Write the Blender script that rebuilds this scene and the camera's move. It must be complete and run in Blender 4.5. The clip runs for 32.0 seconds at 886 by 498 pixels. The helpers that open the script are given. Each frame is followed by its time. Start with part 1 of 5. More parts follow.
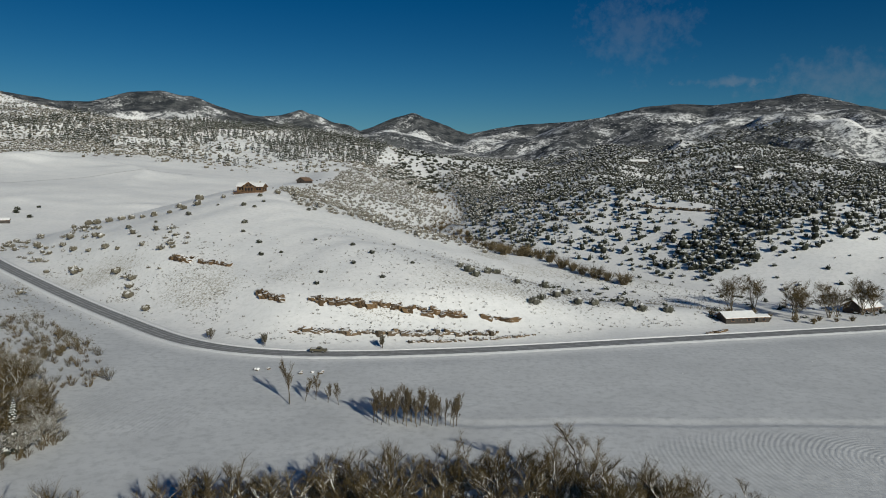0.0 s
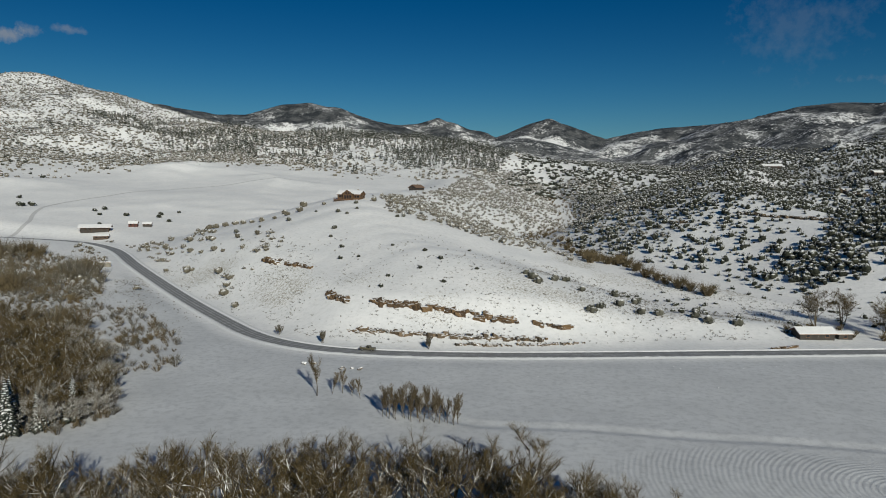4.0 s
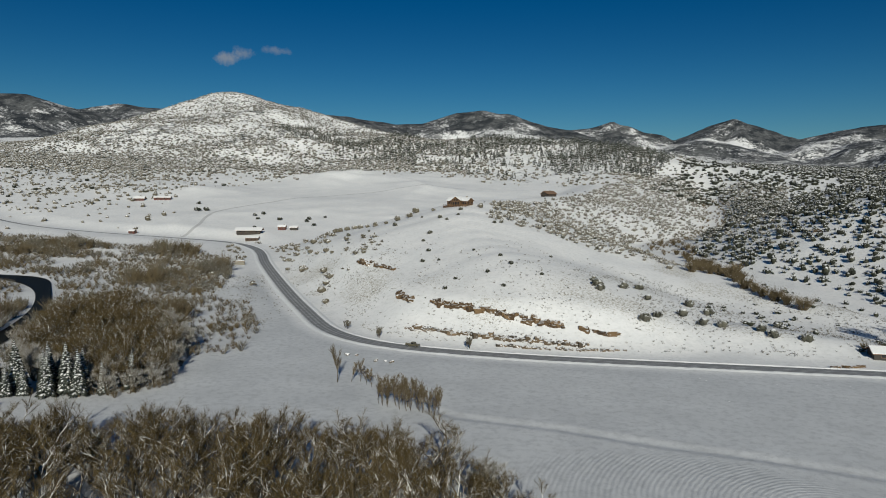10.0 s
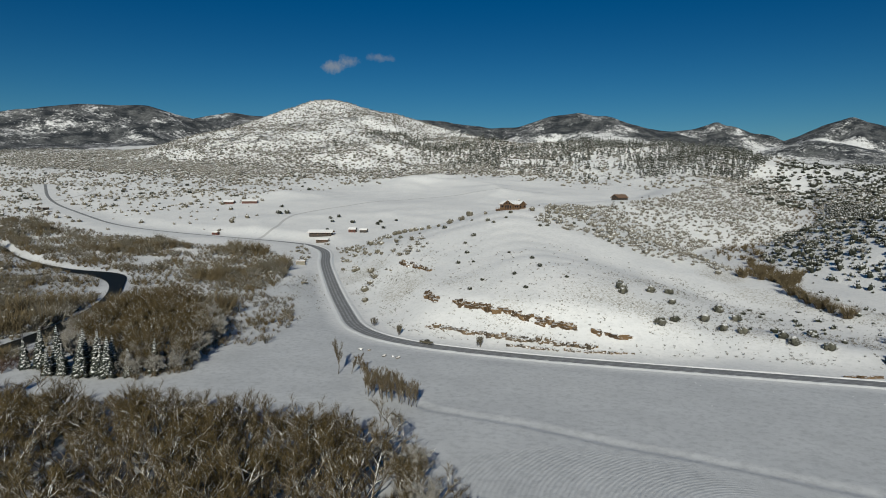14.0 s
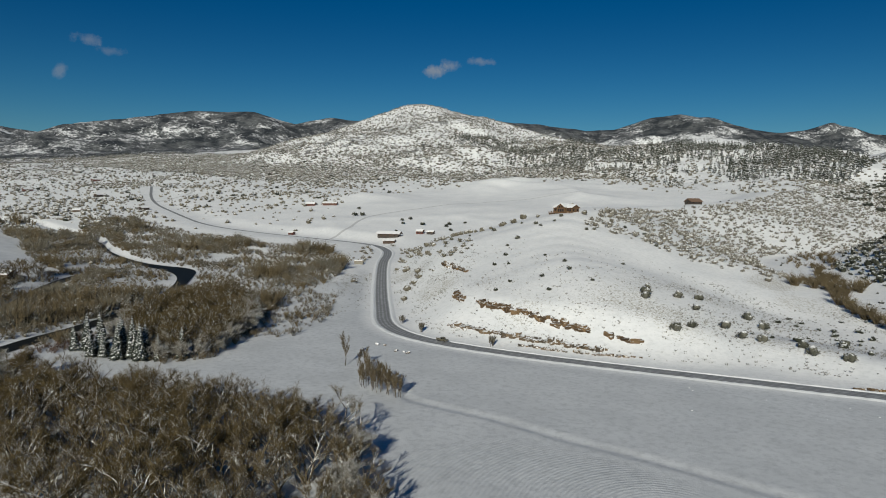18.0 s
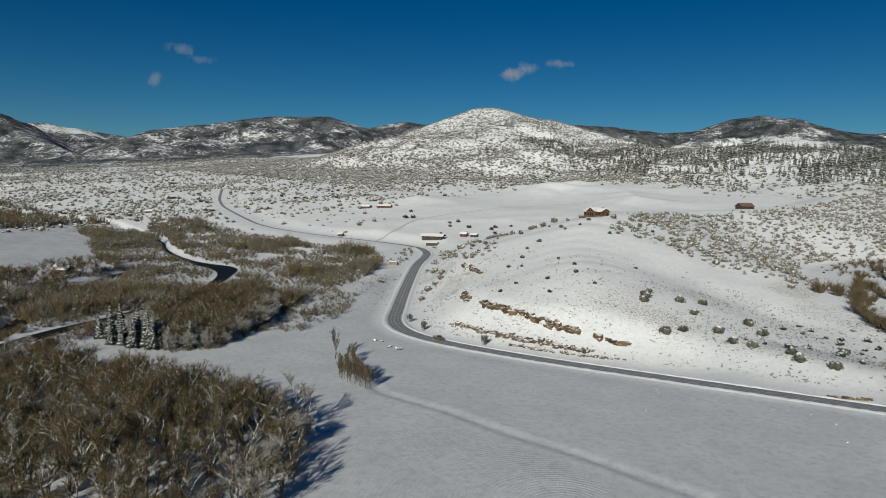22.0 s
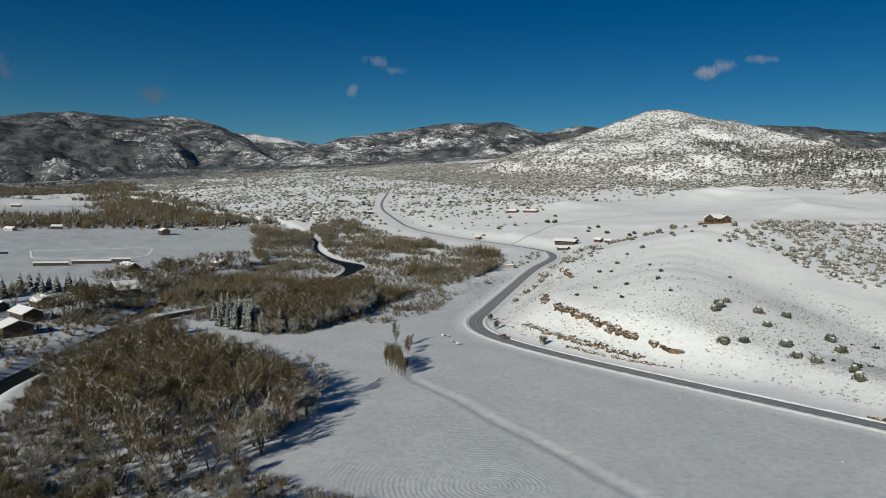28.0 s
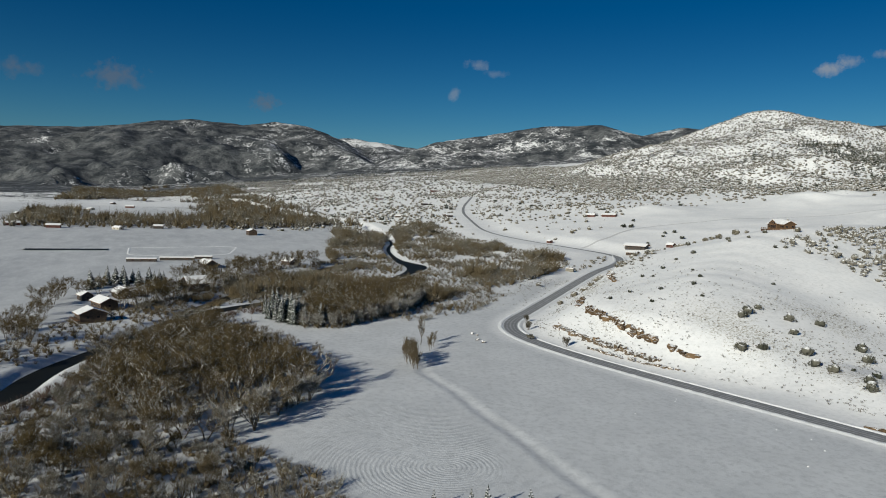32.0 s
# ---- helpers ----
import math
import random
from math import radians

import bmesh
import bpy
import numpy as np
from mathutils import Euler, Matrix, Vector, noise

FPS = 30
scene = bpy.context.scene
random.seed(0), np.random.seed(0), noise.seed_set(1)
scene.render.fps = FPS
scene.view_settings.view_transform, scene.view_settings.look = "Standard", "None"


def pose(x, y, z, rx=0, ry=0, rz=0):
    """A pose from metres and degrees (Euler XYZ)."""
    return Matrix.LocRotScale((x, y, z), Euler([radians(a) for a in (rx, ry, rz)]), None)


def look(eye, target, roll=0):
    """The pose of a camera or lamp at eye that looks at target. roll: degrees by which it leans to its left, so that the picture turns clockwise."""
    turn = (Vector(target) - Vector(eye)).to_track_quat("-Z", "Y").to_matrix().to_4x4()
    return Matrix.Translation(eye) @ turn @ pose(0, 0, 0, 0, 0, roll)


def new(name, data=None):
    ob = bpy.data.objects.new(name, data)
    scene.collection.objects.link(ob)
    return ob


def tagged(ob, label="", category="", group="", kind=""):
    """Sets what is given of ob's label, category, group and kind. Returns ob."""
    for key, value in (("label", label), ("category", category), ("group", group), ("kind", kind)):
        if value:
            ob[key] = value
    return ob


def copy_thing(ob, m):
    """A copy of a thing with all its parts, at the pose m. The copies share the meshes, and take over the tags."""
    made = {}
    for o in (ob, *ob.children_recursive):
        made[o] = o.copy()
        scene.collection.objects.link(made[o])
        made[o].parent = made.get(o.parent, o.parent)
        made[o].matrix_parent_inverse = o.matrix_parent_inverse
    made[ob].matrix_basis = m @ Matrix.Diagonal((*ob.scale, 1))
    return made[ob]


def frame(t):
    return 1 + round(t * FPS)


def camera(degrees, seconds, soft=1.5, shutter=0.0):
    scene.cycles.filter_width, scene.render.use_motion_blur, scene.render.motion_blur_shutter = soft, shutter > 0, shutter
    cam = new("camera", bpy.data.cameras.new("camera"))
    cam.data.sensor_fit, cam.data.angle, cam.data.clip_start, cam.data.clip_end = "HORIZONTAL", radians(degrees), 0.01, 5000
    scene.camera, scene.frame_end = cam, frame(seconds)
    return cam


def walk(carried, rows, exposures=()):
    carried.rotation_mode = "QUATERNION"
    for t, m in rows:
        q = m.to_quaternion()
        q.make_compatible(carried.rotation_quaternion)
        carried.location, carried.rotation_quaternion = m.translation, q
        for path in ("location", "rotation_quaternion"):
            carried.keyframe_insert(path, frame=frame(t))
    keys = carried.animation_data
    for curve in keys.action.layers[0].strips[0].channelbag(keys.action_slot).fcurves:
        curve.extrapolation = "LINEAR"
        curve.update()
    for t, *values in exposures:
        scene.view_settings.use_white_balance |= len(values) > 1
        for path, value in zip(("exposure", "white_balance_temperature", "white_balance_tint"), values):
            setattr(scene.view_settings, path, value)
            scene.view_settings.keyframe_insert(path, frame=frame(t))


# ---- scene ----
cam = camera(64.58, 32.0, 1.0)
PATH = [
    (0, (0.00, 0.00, 55.50), (0.001, 99.573, 46.261), 0.58),
    (1, (8.11, -1.71, 55.81), (4.028, 97.801, 46.760), 0.54),
    (2, (16.22, -3.31, 56.13), (6.717, 95.841, 47.257), 0.51),
    (3, (24.35, -4.69, 56.45), (9.442, 93.804, 47.744), 0.47),
    (3.5, (28.42, -5.30, 56.61), (11.013, 92.793, 47.975), 0.45),
    (5.5, (44.97, -6.73, 57.20), (19.921, 89.719, 48.779), 0.38),
    (6, (49.20, -6.78, 57.32), (22.242, 89.149, 48.945), 0.36),
    (7, (57.71, -6.68, 57.55), (26.916, 88.101, 49.309), 0.33),
    (8, (66.28, -6.24, 57.74), (31.526, 87.170, 49.615), 0.31),
    (9, (74.84, -5.50, 57.89), (35.517, 86.093, 49.843), 0.30),
    (10, (83.35, -4.44, 57.97), (39.984, 85.316, 50.033), 0.27),
    (11, (91.80, -2.98, 58.00), (44.844, 84.967, 50.174), 0.24),
    (12, (100.17, -1.09, 58.01), (49.980, 85.058, 50.294), 0.22),
    (13, (108.47, 1.15, 58.00), (55.291, 85.499, 50.412), 0.21),
    (14, (116.69, 3.66, 57.98), (61.053, 86.414, 50.512), 0.20),
    (14.5, (120.76, 4.97, 57.97), (63.644, 86.723, 50.574), 0.21),
    (16.5, (136.59, 10.90, 57.94), (73.703, 88.314, 50.769), 0.36),
    (17, (140.46, 12.51, 57.95), (76.211, 88.803, 50.801), 0.42),
    (18, (148.15, 15.83, 57.98), (81.504, 90.042, 50.875), 0.52),
    (19, (155.82, 19.30, 58.05), (87.269, 91.768, 51.014), 0.61),
    (20, (163.49, 23.00, 58.15), (93.277, 93.863, 51.195), 0.68),
    (21, (171.12, 26.92, 58.26), (98.970, 95.815, 51.390), 0.73),
    (22, (178.66, 31.11, 58.39), (104.405, 97.742, 51.615), 0.78),
    (23, (186.06, 35.57, 58.54), (109.143, 99.119, 51.833), 0.84),
    (24, (193.33, 40.31, 58.68), (113.348, 99.958, 52.020), 0.91),
    (25, (200.41, 45.21, 58.84), (117.269, 100.364, 52.152), 0.95),
    (25.5, (203.89, 47.70, 58.92), (119.394, 100.766, 52.226), 0.98),
    (27.5, (217.08, 58.17, 59.23), (129.166, 105.361, 52.614), 1.17),
    (28, (220.25, 60.92, 59.30), (131.500, 106.533, 52.713), 1.22),
    (29, (226.50, 66.53, 59.44), (136.372, 109.347, 52.887), 1.30),
    (30, (232.65, 72.27, 59.60), (140.986, 111.717, 53.107), 1.40),
    (31, (238.70, 78.04, 59.78), (145.598, 113.962, 53.288), 1.45),
    (32, (244.74, 83.85, 59.97), (150.449, 116.516, 53.549), 1.54),
]
walk(cam, [(t, look(eye, target, roll)) for t, eye, target, roll in PATH],
     [(0, -0.12), (6, -0.07), (11, -0.04), (18, 0.0), (24, 0.02), (30, 0.13), (32, 0.18)])

# ---- light: low winter sun behind the flight, clear blue sky ----
SUN_AZ, SUN_EL = radians(-59.5), radians(22.0)
sun_way = Vector((math.cos(SUN_AZ) * math.cos(SUN_EL), math.sin(SUN_AZ) * math.cos(SUN_EL), math.sin(SUN_EL)))
sun = new("sun", bpy.data.lights.new("sun", "SUN"))
sun.data.energy, sun.data.angle, sun.data.color = 4.27, radians(0.5), (1.0, 0.976, 0.835)
sun.matrix_world = look((300, -500, 260), Vector((300, -500, 260)) - sun_way)

world = bpy.data.worlds.new("sky")
scene.world = world
world.use_nodes = True
wn, wl = world.node_tree.nodes, world.node_tree.links
wn.clear()
sky = wn.new("ShaderNodeTexSky")
sky.sky_type, sky.sun_disc = "NISHITA", False
sky.sun_elevation, sky.sun_rotation = SUN_EL, math.pi / 2 - SUN_AZ
sky.altitude, sky.air_density, sky.dust_density, sky.ozone_density = 500, 1.1, 0.08, 3.0
tone = wn.new("ShaderNodeHueSaturation")
tone.inputs["Saturation"].default_value = 1.33
bg = wn.new("ShaderNodeBackground")
bg.inputs["Strength"].default_value = 0.0285
out = wn.new("ShaderNodeOutputWorld")
deep = wn.new("ShaderNodeMix")
deep.data_type, deep.blend_type = "RGBA", "MULTIPLY"
deep.inputs["Factor"].default_value = 1.0
deep.inputs["B"].default_value = (0.79, 0.91, 1.13, 1)
wl.new(sky.outputs["Color"], deep.inputs["A"])
# paler towards the horizon
sky_co = wn.new("ShaderNodeTexCoord")
sky_up = wn.new("ShaderNodeSeparateXYZ")
wl.new(sky_co.outputs["Generated"], sky_up.inputs["Vector"])
low = wn.new("ShaderNodeMapRange")
low.interpolation_type = "SMOOTHSTEP"
low.inputs["From Min"].default_value, low.inputs["From Max"].default_value = 0.0, 0.27
low.inputs["To Min"].default_value, low.inputs["To Max"].default_value = 1.0, 0.0
wl.new(sky_up.outputs["Z"], low.inputs["Value"])
pale = wn.new("ShaderNodeMix")
pale.data_type, pale.blend_type = "RGBA", "MULTIPLY"
pale.inputs["B"].default_value = (1.25, 1.48, 1.42, 1)
wl.new(low.outputs["Result"], pale.inputs["Factor"])
wl.new(deep.outputs["Result"], pale.inputs["A"])
wl.new(pale.outputs["Result"], tone.inputs["Color"])
# a few thin fair-weather clouds: direction (x, y, z), size across and up, strength
WHITE_CLOUD, GREY_CLOUD = (8.2, 9.2, 10.6, 1), (3.6, 4.1, 5.0, 1)
CLOUDS = ((-0.668, 0.722, 0.176, 0.017, 0.010, 0.75, WHITE_CLOUD), (-0.650, 0.738, 0.184, 0.015, 0.007, 0.5, WHITE_CLOUD), (-0.618, 0.763, 0.189, 0.022, 0.005, 0.42, WHITE_CLOUD),
          (-0.914, 0.358, 0.192, 0.017, 0.007, 0.4, WHITE_CLOUD), (-0.907, 0.382, 0.181, 0.016, 0.005, 0.25, WHITE_CLOUD), (-0.931, 0.332, 0.153, 0.008, 0.009, 0.4, WHITE_CLOUD), (-0.988, 0.082, 0.128, 0.022, 0.012, 0.6, GREY_CLOUD),
          (-0.983, -0.102, 0.150, 0.032, 0.017, 0.55, GREY_CLOUD), (-0.967, -0.208, 0.149, 0.026, 0.010, 0.45, GREY_CLOUD), (0.254, 0.946, 0.203, 0.07, 0.05, 0.14, WHITE_CLOUD), (0.373, 0.918, 0.135, 0.05, 0.006, 0.24, WHITE_CLOUD), (0.477, 0.869, 0.132, 0.09, 0.03, 0.18, WHITE_CLOUD))
co = wn.new("ShaderNodeTexCoord")
puff = wn.new("ShaderNodeTexNoise")
puff.inputs["Scale"].default_value, puff.inputs["Detail"].default_value, puff.inputs["Roughness"].default_value = 58.0, 5.0, 0.62
wl.new(co.outputs["Generated"], puff.inputs["Vector"])
last = tone.outputs["Color"]
for cx, cy, cz, wide, tall, much, shade in CLOUDS:
    away = wn.new("ShaderNodeVectorMath")
    away.operation = "SUBTRACT"
    way = Vector((cx, cy, cz)).normalized()
    away.inputs[1].default_value = way
    wl.new(co.outputs["Generated"], away.inputs[0])
    flat = wn.new("ShaderNodeVectorMath")
    flat.operation = "MULTIPLY"
    flat.inputs[1].default_value = (1 / wide, 1 / wide, 1 / tall)
    wl.new(away.outputs[0], flat.inputs[0])
    far_off = wn.new("ShaderNodeVectorMath")
    far_off.operation = "LENGTH"
    wl.new(flat.outputs[0], far_off.inputs[0])
    torn = wn.new("ShaderNodeMath")
    torn.operation = "MULTIPLY_ADD"
    torn.inputs[1].default_value, torn.inputs[2].default_value = 3.2, -1.6
    wl.new(puff.outputs["Fac"], torn.inputs[0])
    edge = wn.new("ShaderNodeMath")
    edge.operation = "ADD"
    wl.new(far_off.outputs["Value"], edge.inputs[0])
    wl.new(torn.outputs[0], edge.inputs[1])
    fade = wn.new("ShaderNodeMapRange")
    fade.inputs["From Min"].default_value, fade.inputs["From Max"].default_value = 1.1, 0.1
    fade.inputs["To Min"].default_value, fade.inputs["To Max"].default_value = 0.0, much
    wl.new(edge.outputs[0], fade.inputs["Value"])
    mix = wn.new("ShaderNodeMix")
    mix.data_type = "RGBA"
    mix.inputs["B"].default_value = shade
    wl.new(fade.outputs["Result"], mix.inputs["Factor"])
    wl.new(last, mix.inputs["A"])
    last = mix.outputs["Result"]
wl.new(last, bg.inputs["Color"])
wl.new(bg.outputs["Background"], out.inputs["Surface"])
scene.view_settings.exposure = 0.0

# ---- materials ----
def shader(name):
    m = bpy.data.materials.new(name)
    m.use_nodes = True
    nt = m.node_tree
    return m, nt, nt.nodes["Principled BSDF"]


def ramp_between(nt, fac, a, b, lo=0.0, hi=1.0):
    mr = nt.nodes.new("ShaderNodeMapRange")
    mr.inputs["From Min"].default_value, mr.inputs["From Max"].default_value = lo, hi
    mix = nt.nodes.new("ShaderNodeMix")
    mix.data_type = "RGBA"
    nt.links.new(fac, mr.inputs["Value"])
    nt.links.new(mr.outputs["Result"], mix.inputs["Factor"])
    for sock, val in ((mix.inputs["A"], a), (mix.inputs["B"], b)):
        if isinstance(val, tuple):
            sock.default_value = (*val, 1)
        else:
            nt.links.new(val, sock)
    return mix.outputs["Result"]


def noise_of(nt, scale, detail=4.0, rough_=0.55, stretch=None):
    geo = nt.nodes.new("ShaderNodeTexCoord")
    tex = nt.nodes.new("ShaderNodeTexNoise")
    tex.inputs["Scale"].default_value, tex.inputs["Detail"].default_value, tex.inputs["Roughness"].default_value = scale, detail, rough_
    src = geo.outputs["Object"]
    if stretch:
        mp = nt.nodes.new("ShaderNodeMapping")
        mp.inputs["Scale"].default_value = stretch
        nt.links.new(src, mp.inputs["Vector"])
        src = mp.outputs["Vector"]
    nt.links.new(src, tex.inputs["Vector"])
    return tex.outputs["Fac"]


def bump(nt, bsdf, height, strength, distance, before=None):
    b = nt.nodes.new("ShaderNodeBump")
    b.inputs["Strength"].default_value, b.inputs["Distance"].default_value = strength, distance
    nt.links.new(height, b.inputs["Height"])
    if before is not None:
        nt.links.new(before, b.inputs["Normal"])
    nt.links.new(b.outputs["Normal"], bsdf.inputs["Normal"])
    return b.outputs["Normal"]


def plain(name, a, b, scale=3.0, rough_=0.8, bump_=0.2, dist=0.02, metal=0.0):
    """A surface of two near colours, broken up at two sizes, with fine relief."""
    m, nt, bs = shader(name)
    n1, n2 = noise_of(nt, scale, 5), noise_of(nt, scale * 9, 3)
    c1 = ramp_between(nt, n1, a, b, 0.3, 0.7)
    mid = tuple(0.5 * (u + v) * 0.8 for u, v in zip(a, b))
    c2 = ramp_between(nt, n2, c1, mid, 0.5, 0.85)
    nt.links.new(c2, bs.inputs["Base Color"])
    bs.inputs["Roughness"].default_value, bs.inputs["Metallic"].default_value = rough_, metal
    if bump_:
        bump(nt, bs, n2, bump_, dist)
    return m


def math_node(nt, op, a, b=None):
    n = nt.nodes.new("ShaderNodeMath")
    n.operation = op
    for sock, val in ((n.inputs[0], a), (n.inputs[1], b)):
        if val is None:
            continue
        if isinstance(val, (int, float)):
            sock.default_value = val
        else:
            nt.links.new(val, sock)
    return n.outputs[0]


SNOW = (0.80, 0.81, 0.83)


def ground_material():
    m, nt, bs = shader("snowy_ground")
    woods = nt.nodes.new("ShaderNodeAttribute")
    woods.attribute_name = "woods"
    brush = nt.nodes.new("ShaderNodeAttribute")
    brush.attribute_name = "brush"
    grass = noise_of(nt, 1.1, 5, 0.7)
    patch = noise_of(nt, 0.05, 4)
    base = ramp_between(nt, patch, (0.83, 0.83, 0.84), (0.74, 0.75, 0.77), 0.35, 0.7)
    # greyer snow over the hay meadow and the valley floor
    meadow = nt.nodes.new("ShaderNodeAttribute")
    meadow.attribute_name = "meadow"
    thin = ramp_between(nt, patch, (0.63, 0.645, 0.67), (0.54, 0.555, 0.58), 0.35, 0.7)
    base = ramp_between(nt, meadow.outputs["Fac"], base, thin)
    # half-shade on the pastures over the river, put into the snow's colour
    pasture_shade = nt.nodes.new("ShaderNodeAttribute")
    pasture_shade.attribute_name = "pasture_shade"
    base = ramp_between(nt, pasture_shade.outputs["Fac"], base, ramp_between(nt, noise_of(nt, 0.09, 6, 0.7, (0.35, 1.0, 1.0)), (0.36, 0.375, 0.41), (0.56, 0.575, 0.60), 0.35, 0.65))
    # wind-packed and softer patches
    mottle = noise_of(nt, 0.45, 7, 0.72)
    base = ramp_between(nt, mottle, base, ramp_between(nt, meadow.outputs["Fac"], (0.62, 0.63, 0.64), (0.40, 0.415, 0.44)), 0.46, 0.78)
    # dry grass and sage that pokes out of the snow
    tuft = math_node(nt, "ADD", math_node(nt, "MULTIPLY", grass, 1.0), math_node(nt, "MULTIPLY", brush.outputs["Fac"], 0.28))
    base = ramp_between(nt, tuft, base, (0.28, 0.25, 0.19), 0.68, 0.84)
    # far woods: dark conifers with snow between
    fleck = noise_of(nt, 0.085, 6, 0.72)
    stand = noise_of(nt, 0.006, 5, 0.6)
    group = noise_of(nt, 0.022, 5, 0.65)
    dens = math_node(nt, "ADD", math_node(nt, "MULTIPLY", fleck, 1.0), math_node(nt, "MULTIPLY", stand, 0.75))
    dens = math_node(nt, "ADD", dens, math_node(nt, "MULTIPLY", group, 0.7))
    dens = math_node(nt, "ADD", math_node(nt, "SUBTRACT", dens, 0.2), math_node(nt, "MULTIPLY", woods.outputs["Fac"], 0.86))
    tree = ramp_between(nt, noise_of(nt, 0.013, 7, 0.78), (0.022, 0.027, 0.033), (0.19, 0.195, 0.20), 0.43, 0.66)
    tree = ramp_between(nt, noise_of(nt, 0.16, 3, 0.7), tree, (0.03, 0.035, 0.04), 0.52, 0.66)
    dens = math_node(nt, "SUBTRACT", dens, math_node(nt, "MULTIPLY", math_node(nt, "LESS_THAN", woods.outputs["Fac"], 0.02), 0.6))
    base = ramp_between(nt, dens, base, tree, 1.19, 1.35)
    nt.links.new(base, bs.inputs["Base Color"])
    bs.inputs["Roughness"].default_value = 0.75
    bs.inputs["Specular IOR Level"].default_value = 0.25
    n0 = bump(nt, bs, noise_of(nt, 0.35, 4), 0.10, 0.35)
    n1 = bump(nt, bs, noise_of(nt, 1.3, 6, 0.75), 0.6, 0.16, n0)
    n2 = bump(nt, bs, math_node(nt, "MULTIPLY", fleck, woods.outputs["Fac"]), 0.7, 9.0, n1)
    # swathes left by the mower, in wide arcs
    rows = nt.nodes.new("ShaderNodeAttribute")
    rows.attribute_name = "rows"
    co = nt.nodes.new("ShaderNodeTexCoord")
    mp = nt.nodes.new("ShaderNodeMapping")
    mp.inputs["Location"].default_value = (-96, -138, 0)
    arcs = nt.nodes.new("ShaderNodeTexWave")
    arcs.wave_type, arcs.rings_direction = "RINGS", "Z"
    arcs.inputs["Scale"].default_value, arcs.inputs["Distortion"].default_value = 0.27, 2.6
    arcs.inputs["Detail"].default_value, arcs.inputs["Detail Scale"].default_value = 2.0, 0.6
    nt.links.new(co.outputs["Object"], mp.inputs["Vector"])
    nt.links.new(mp.outputs["Vector"], arcs.inputs["Vector"])
    bump(nt, bs, math_node(nt, "MULTIPLY", arcs.outputs["Fac"], rows.outputs["Fac"]), 0.5, 0.07, n2)
    return m


GROUND = ground_material()


def asphalt_material():
    """Grey asphalt with slush between the wheel tracks and along its edges."""
    m, nt, bs = shader("slushy_asphalt")
    at = nt.nodes.new("ShaderNodeAttribute")
    at.attribute_name = "across"
    off = math_node(nt, "ABSOLUTE", at.outputs["Fac"])
    lane = math_node(nt, "ABSOLUTE", math_node(nt, "SUBTRACT", math_node(nt, "ABSOLUTE", math_node(nt, "SUBTRACT", off, 1.75)), 0.8))
    grain, smear = noise_of(nt, 0.35, 5, 0.65), noise_of(nt, 2.5, 4)
    slush = math_node(nt, "ADD", math_node(nt, "MULTIPLY", lane, 0.42), math_node(nt, "MULTIPLY", math_node(nt, "SUBTRACT", grain, 0.5), 0.9))
    slush = math_node(nt, "ADD", slush, math_node(nt, "MULTIPLY", math_node(nt, "GREATER_THAN", off, 3.3), 0.35))
    dark = ramp_between(nt, smear, (0.15, 0.152, 0.157), (0.22, 0.222, 0.227), 0.3, 0.7)
    col = ramp_between(nt, slush, dark, (0.50, 0.51, 0.53), 0.08, 0.7)
    nt.links.new(col, bs.inputs["Base Color"])
    bs.inputs["Roughness"].default_value = 0.7
    bump(nt, bs, smear, 0.3, 0.02)
    return m


ASPHALT = asphalt_material()


def snow_topped(name, a, b, lo, hi, scale=2.0, rough_=0.85):
    """A plant or rock surface, white where it faces up enough to hold snow."""
    m, nt, bs = shader(name)
    island = nt.nodes.new("ShaderNodeNewGeometry")
    own = nt.nodes.new("ShaderNodeObjectInfo")
    mixr = math_node(nt, "FRACT", math_node(nt, "ADD", island.outputs["Random Per Island"], own.outputs["Random"]))
    base = ramp_between(nt, mixr, a, b)
    sep = nt.nodes.new("ShaderNodeSeparateXYZ")
    nt.links.new(island.outputs["Normal"], sep.inputs["Vector"])
    fac = math_node(nt, "ADD", sep.outputs["Z"], math_node(nt, "MULTIPLY", math_node(nt, "SUBTRACT", noise_of(nt, scale, 4), 0.5), 1.5))
    fac = math_node(nt, "ADD", fac, math_node(nt, "MULTIPLY", math_node(nt, "SUBTRACT", mixr, 0.5), 0.3))
    col = ramp_between(nt, fac, base, SNOW, lo, hi)
    nt.links.new(col, bs.inputs["Base Color"])
    bs.inputs["Roughness"].default_value = rough_
    bs.inputs["Specular IOR Level"].default_value = 0.2
    return m


BARK = snow_topped("snowy_grey_bark", (0.06, 0.048, 0.032), (0.15, 0.12, 0.08), 0.30, 0.72, 1.5)
TWIG = snow_topped("dry_brown_twigs", (0.020, 0.0155, 0.008), (0.165, 0.12, 0.05), 1.1, 1.5, 1.2)
WILLOW = snow_topped("russet_willow_twigs", (0.082, 0.062, 0.034), (0.15, 0.118, 0.07), 1.15, 1.55, 1.2)
RIME = snow_topped("rimed_twigs", (0.13, 0.115, 0.09), (0.34, 0.32, 0.29), 0.35, 1.0, 1.2)
OAK = snow_topped("frosted_oak_twigs", (0.10, 0.09, 0.072), (0.23, 0.215, 0.185), 0.36, 0.95, 1.0)
MAROON = snow_topped("maroon_osier_twigs", (0.05, 0.032, 0.026), (0.125, 0.085, 0.068), 1.0, 1.5, 1.2)
PALE = snow_topped("frosted_brush", (0.085, 0.075, 0.055), (0.17, 0.155, 0.125), 0.45, 1.0, 1.0)
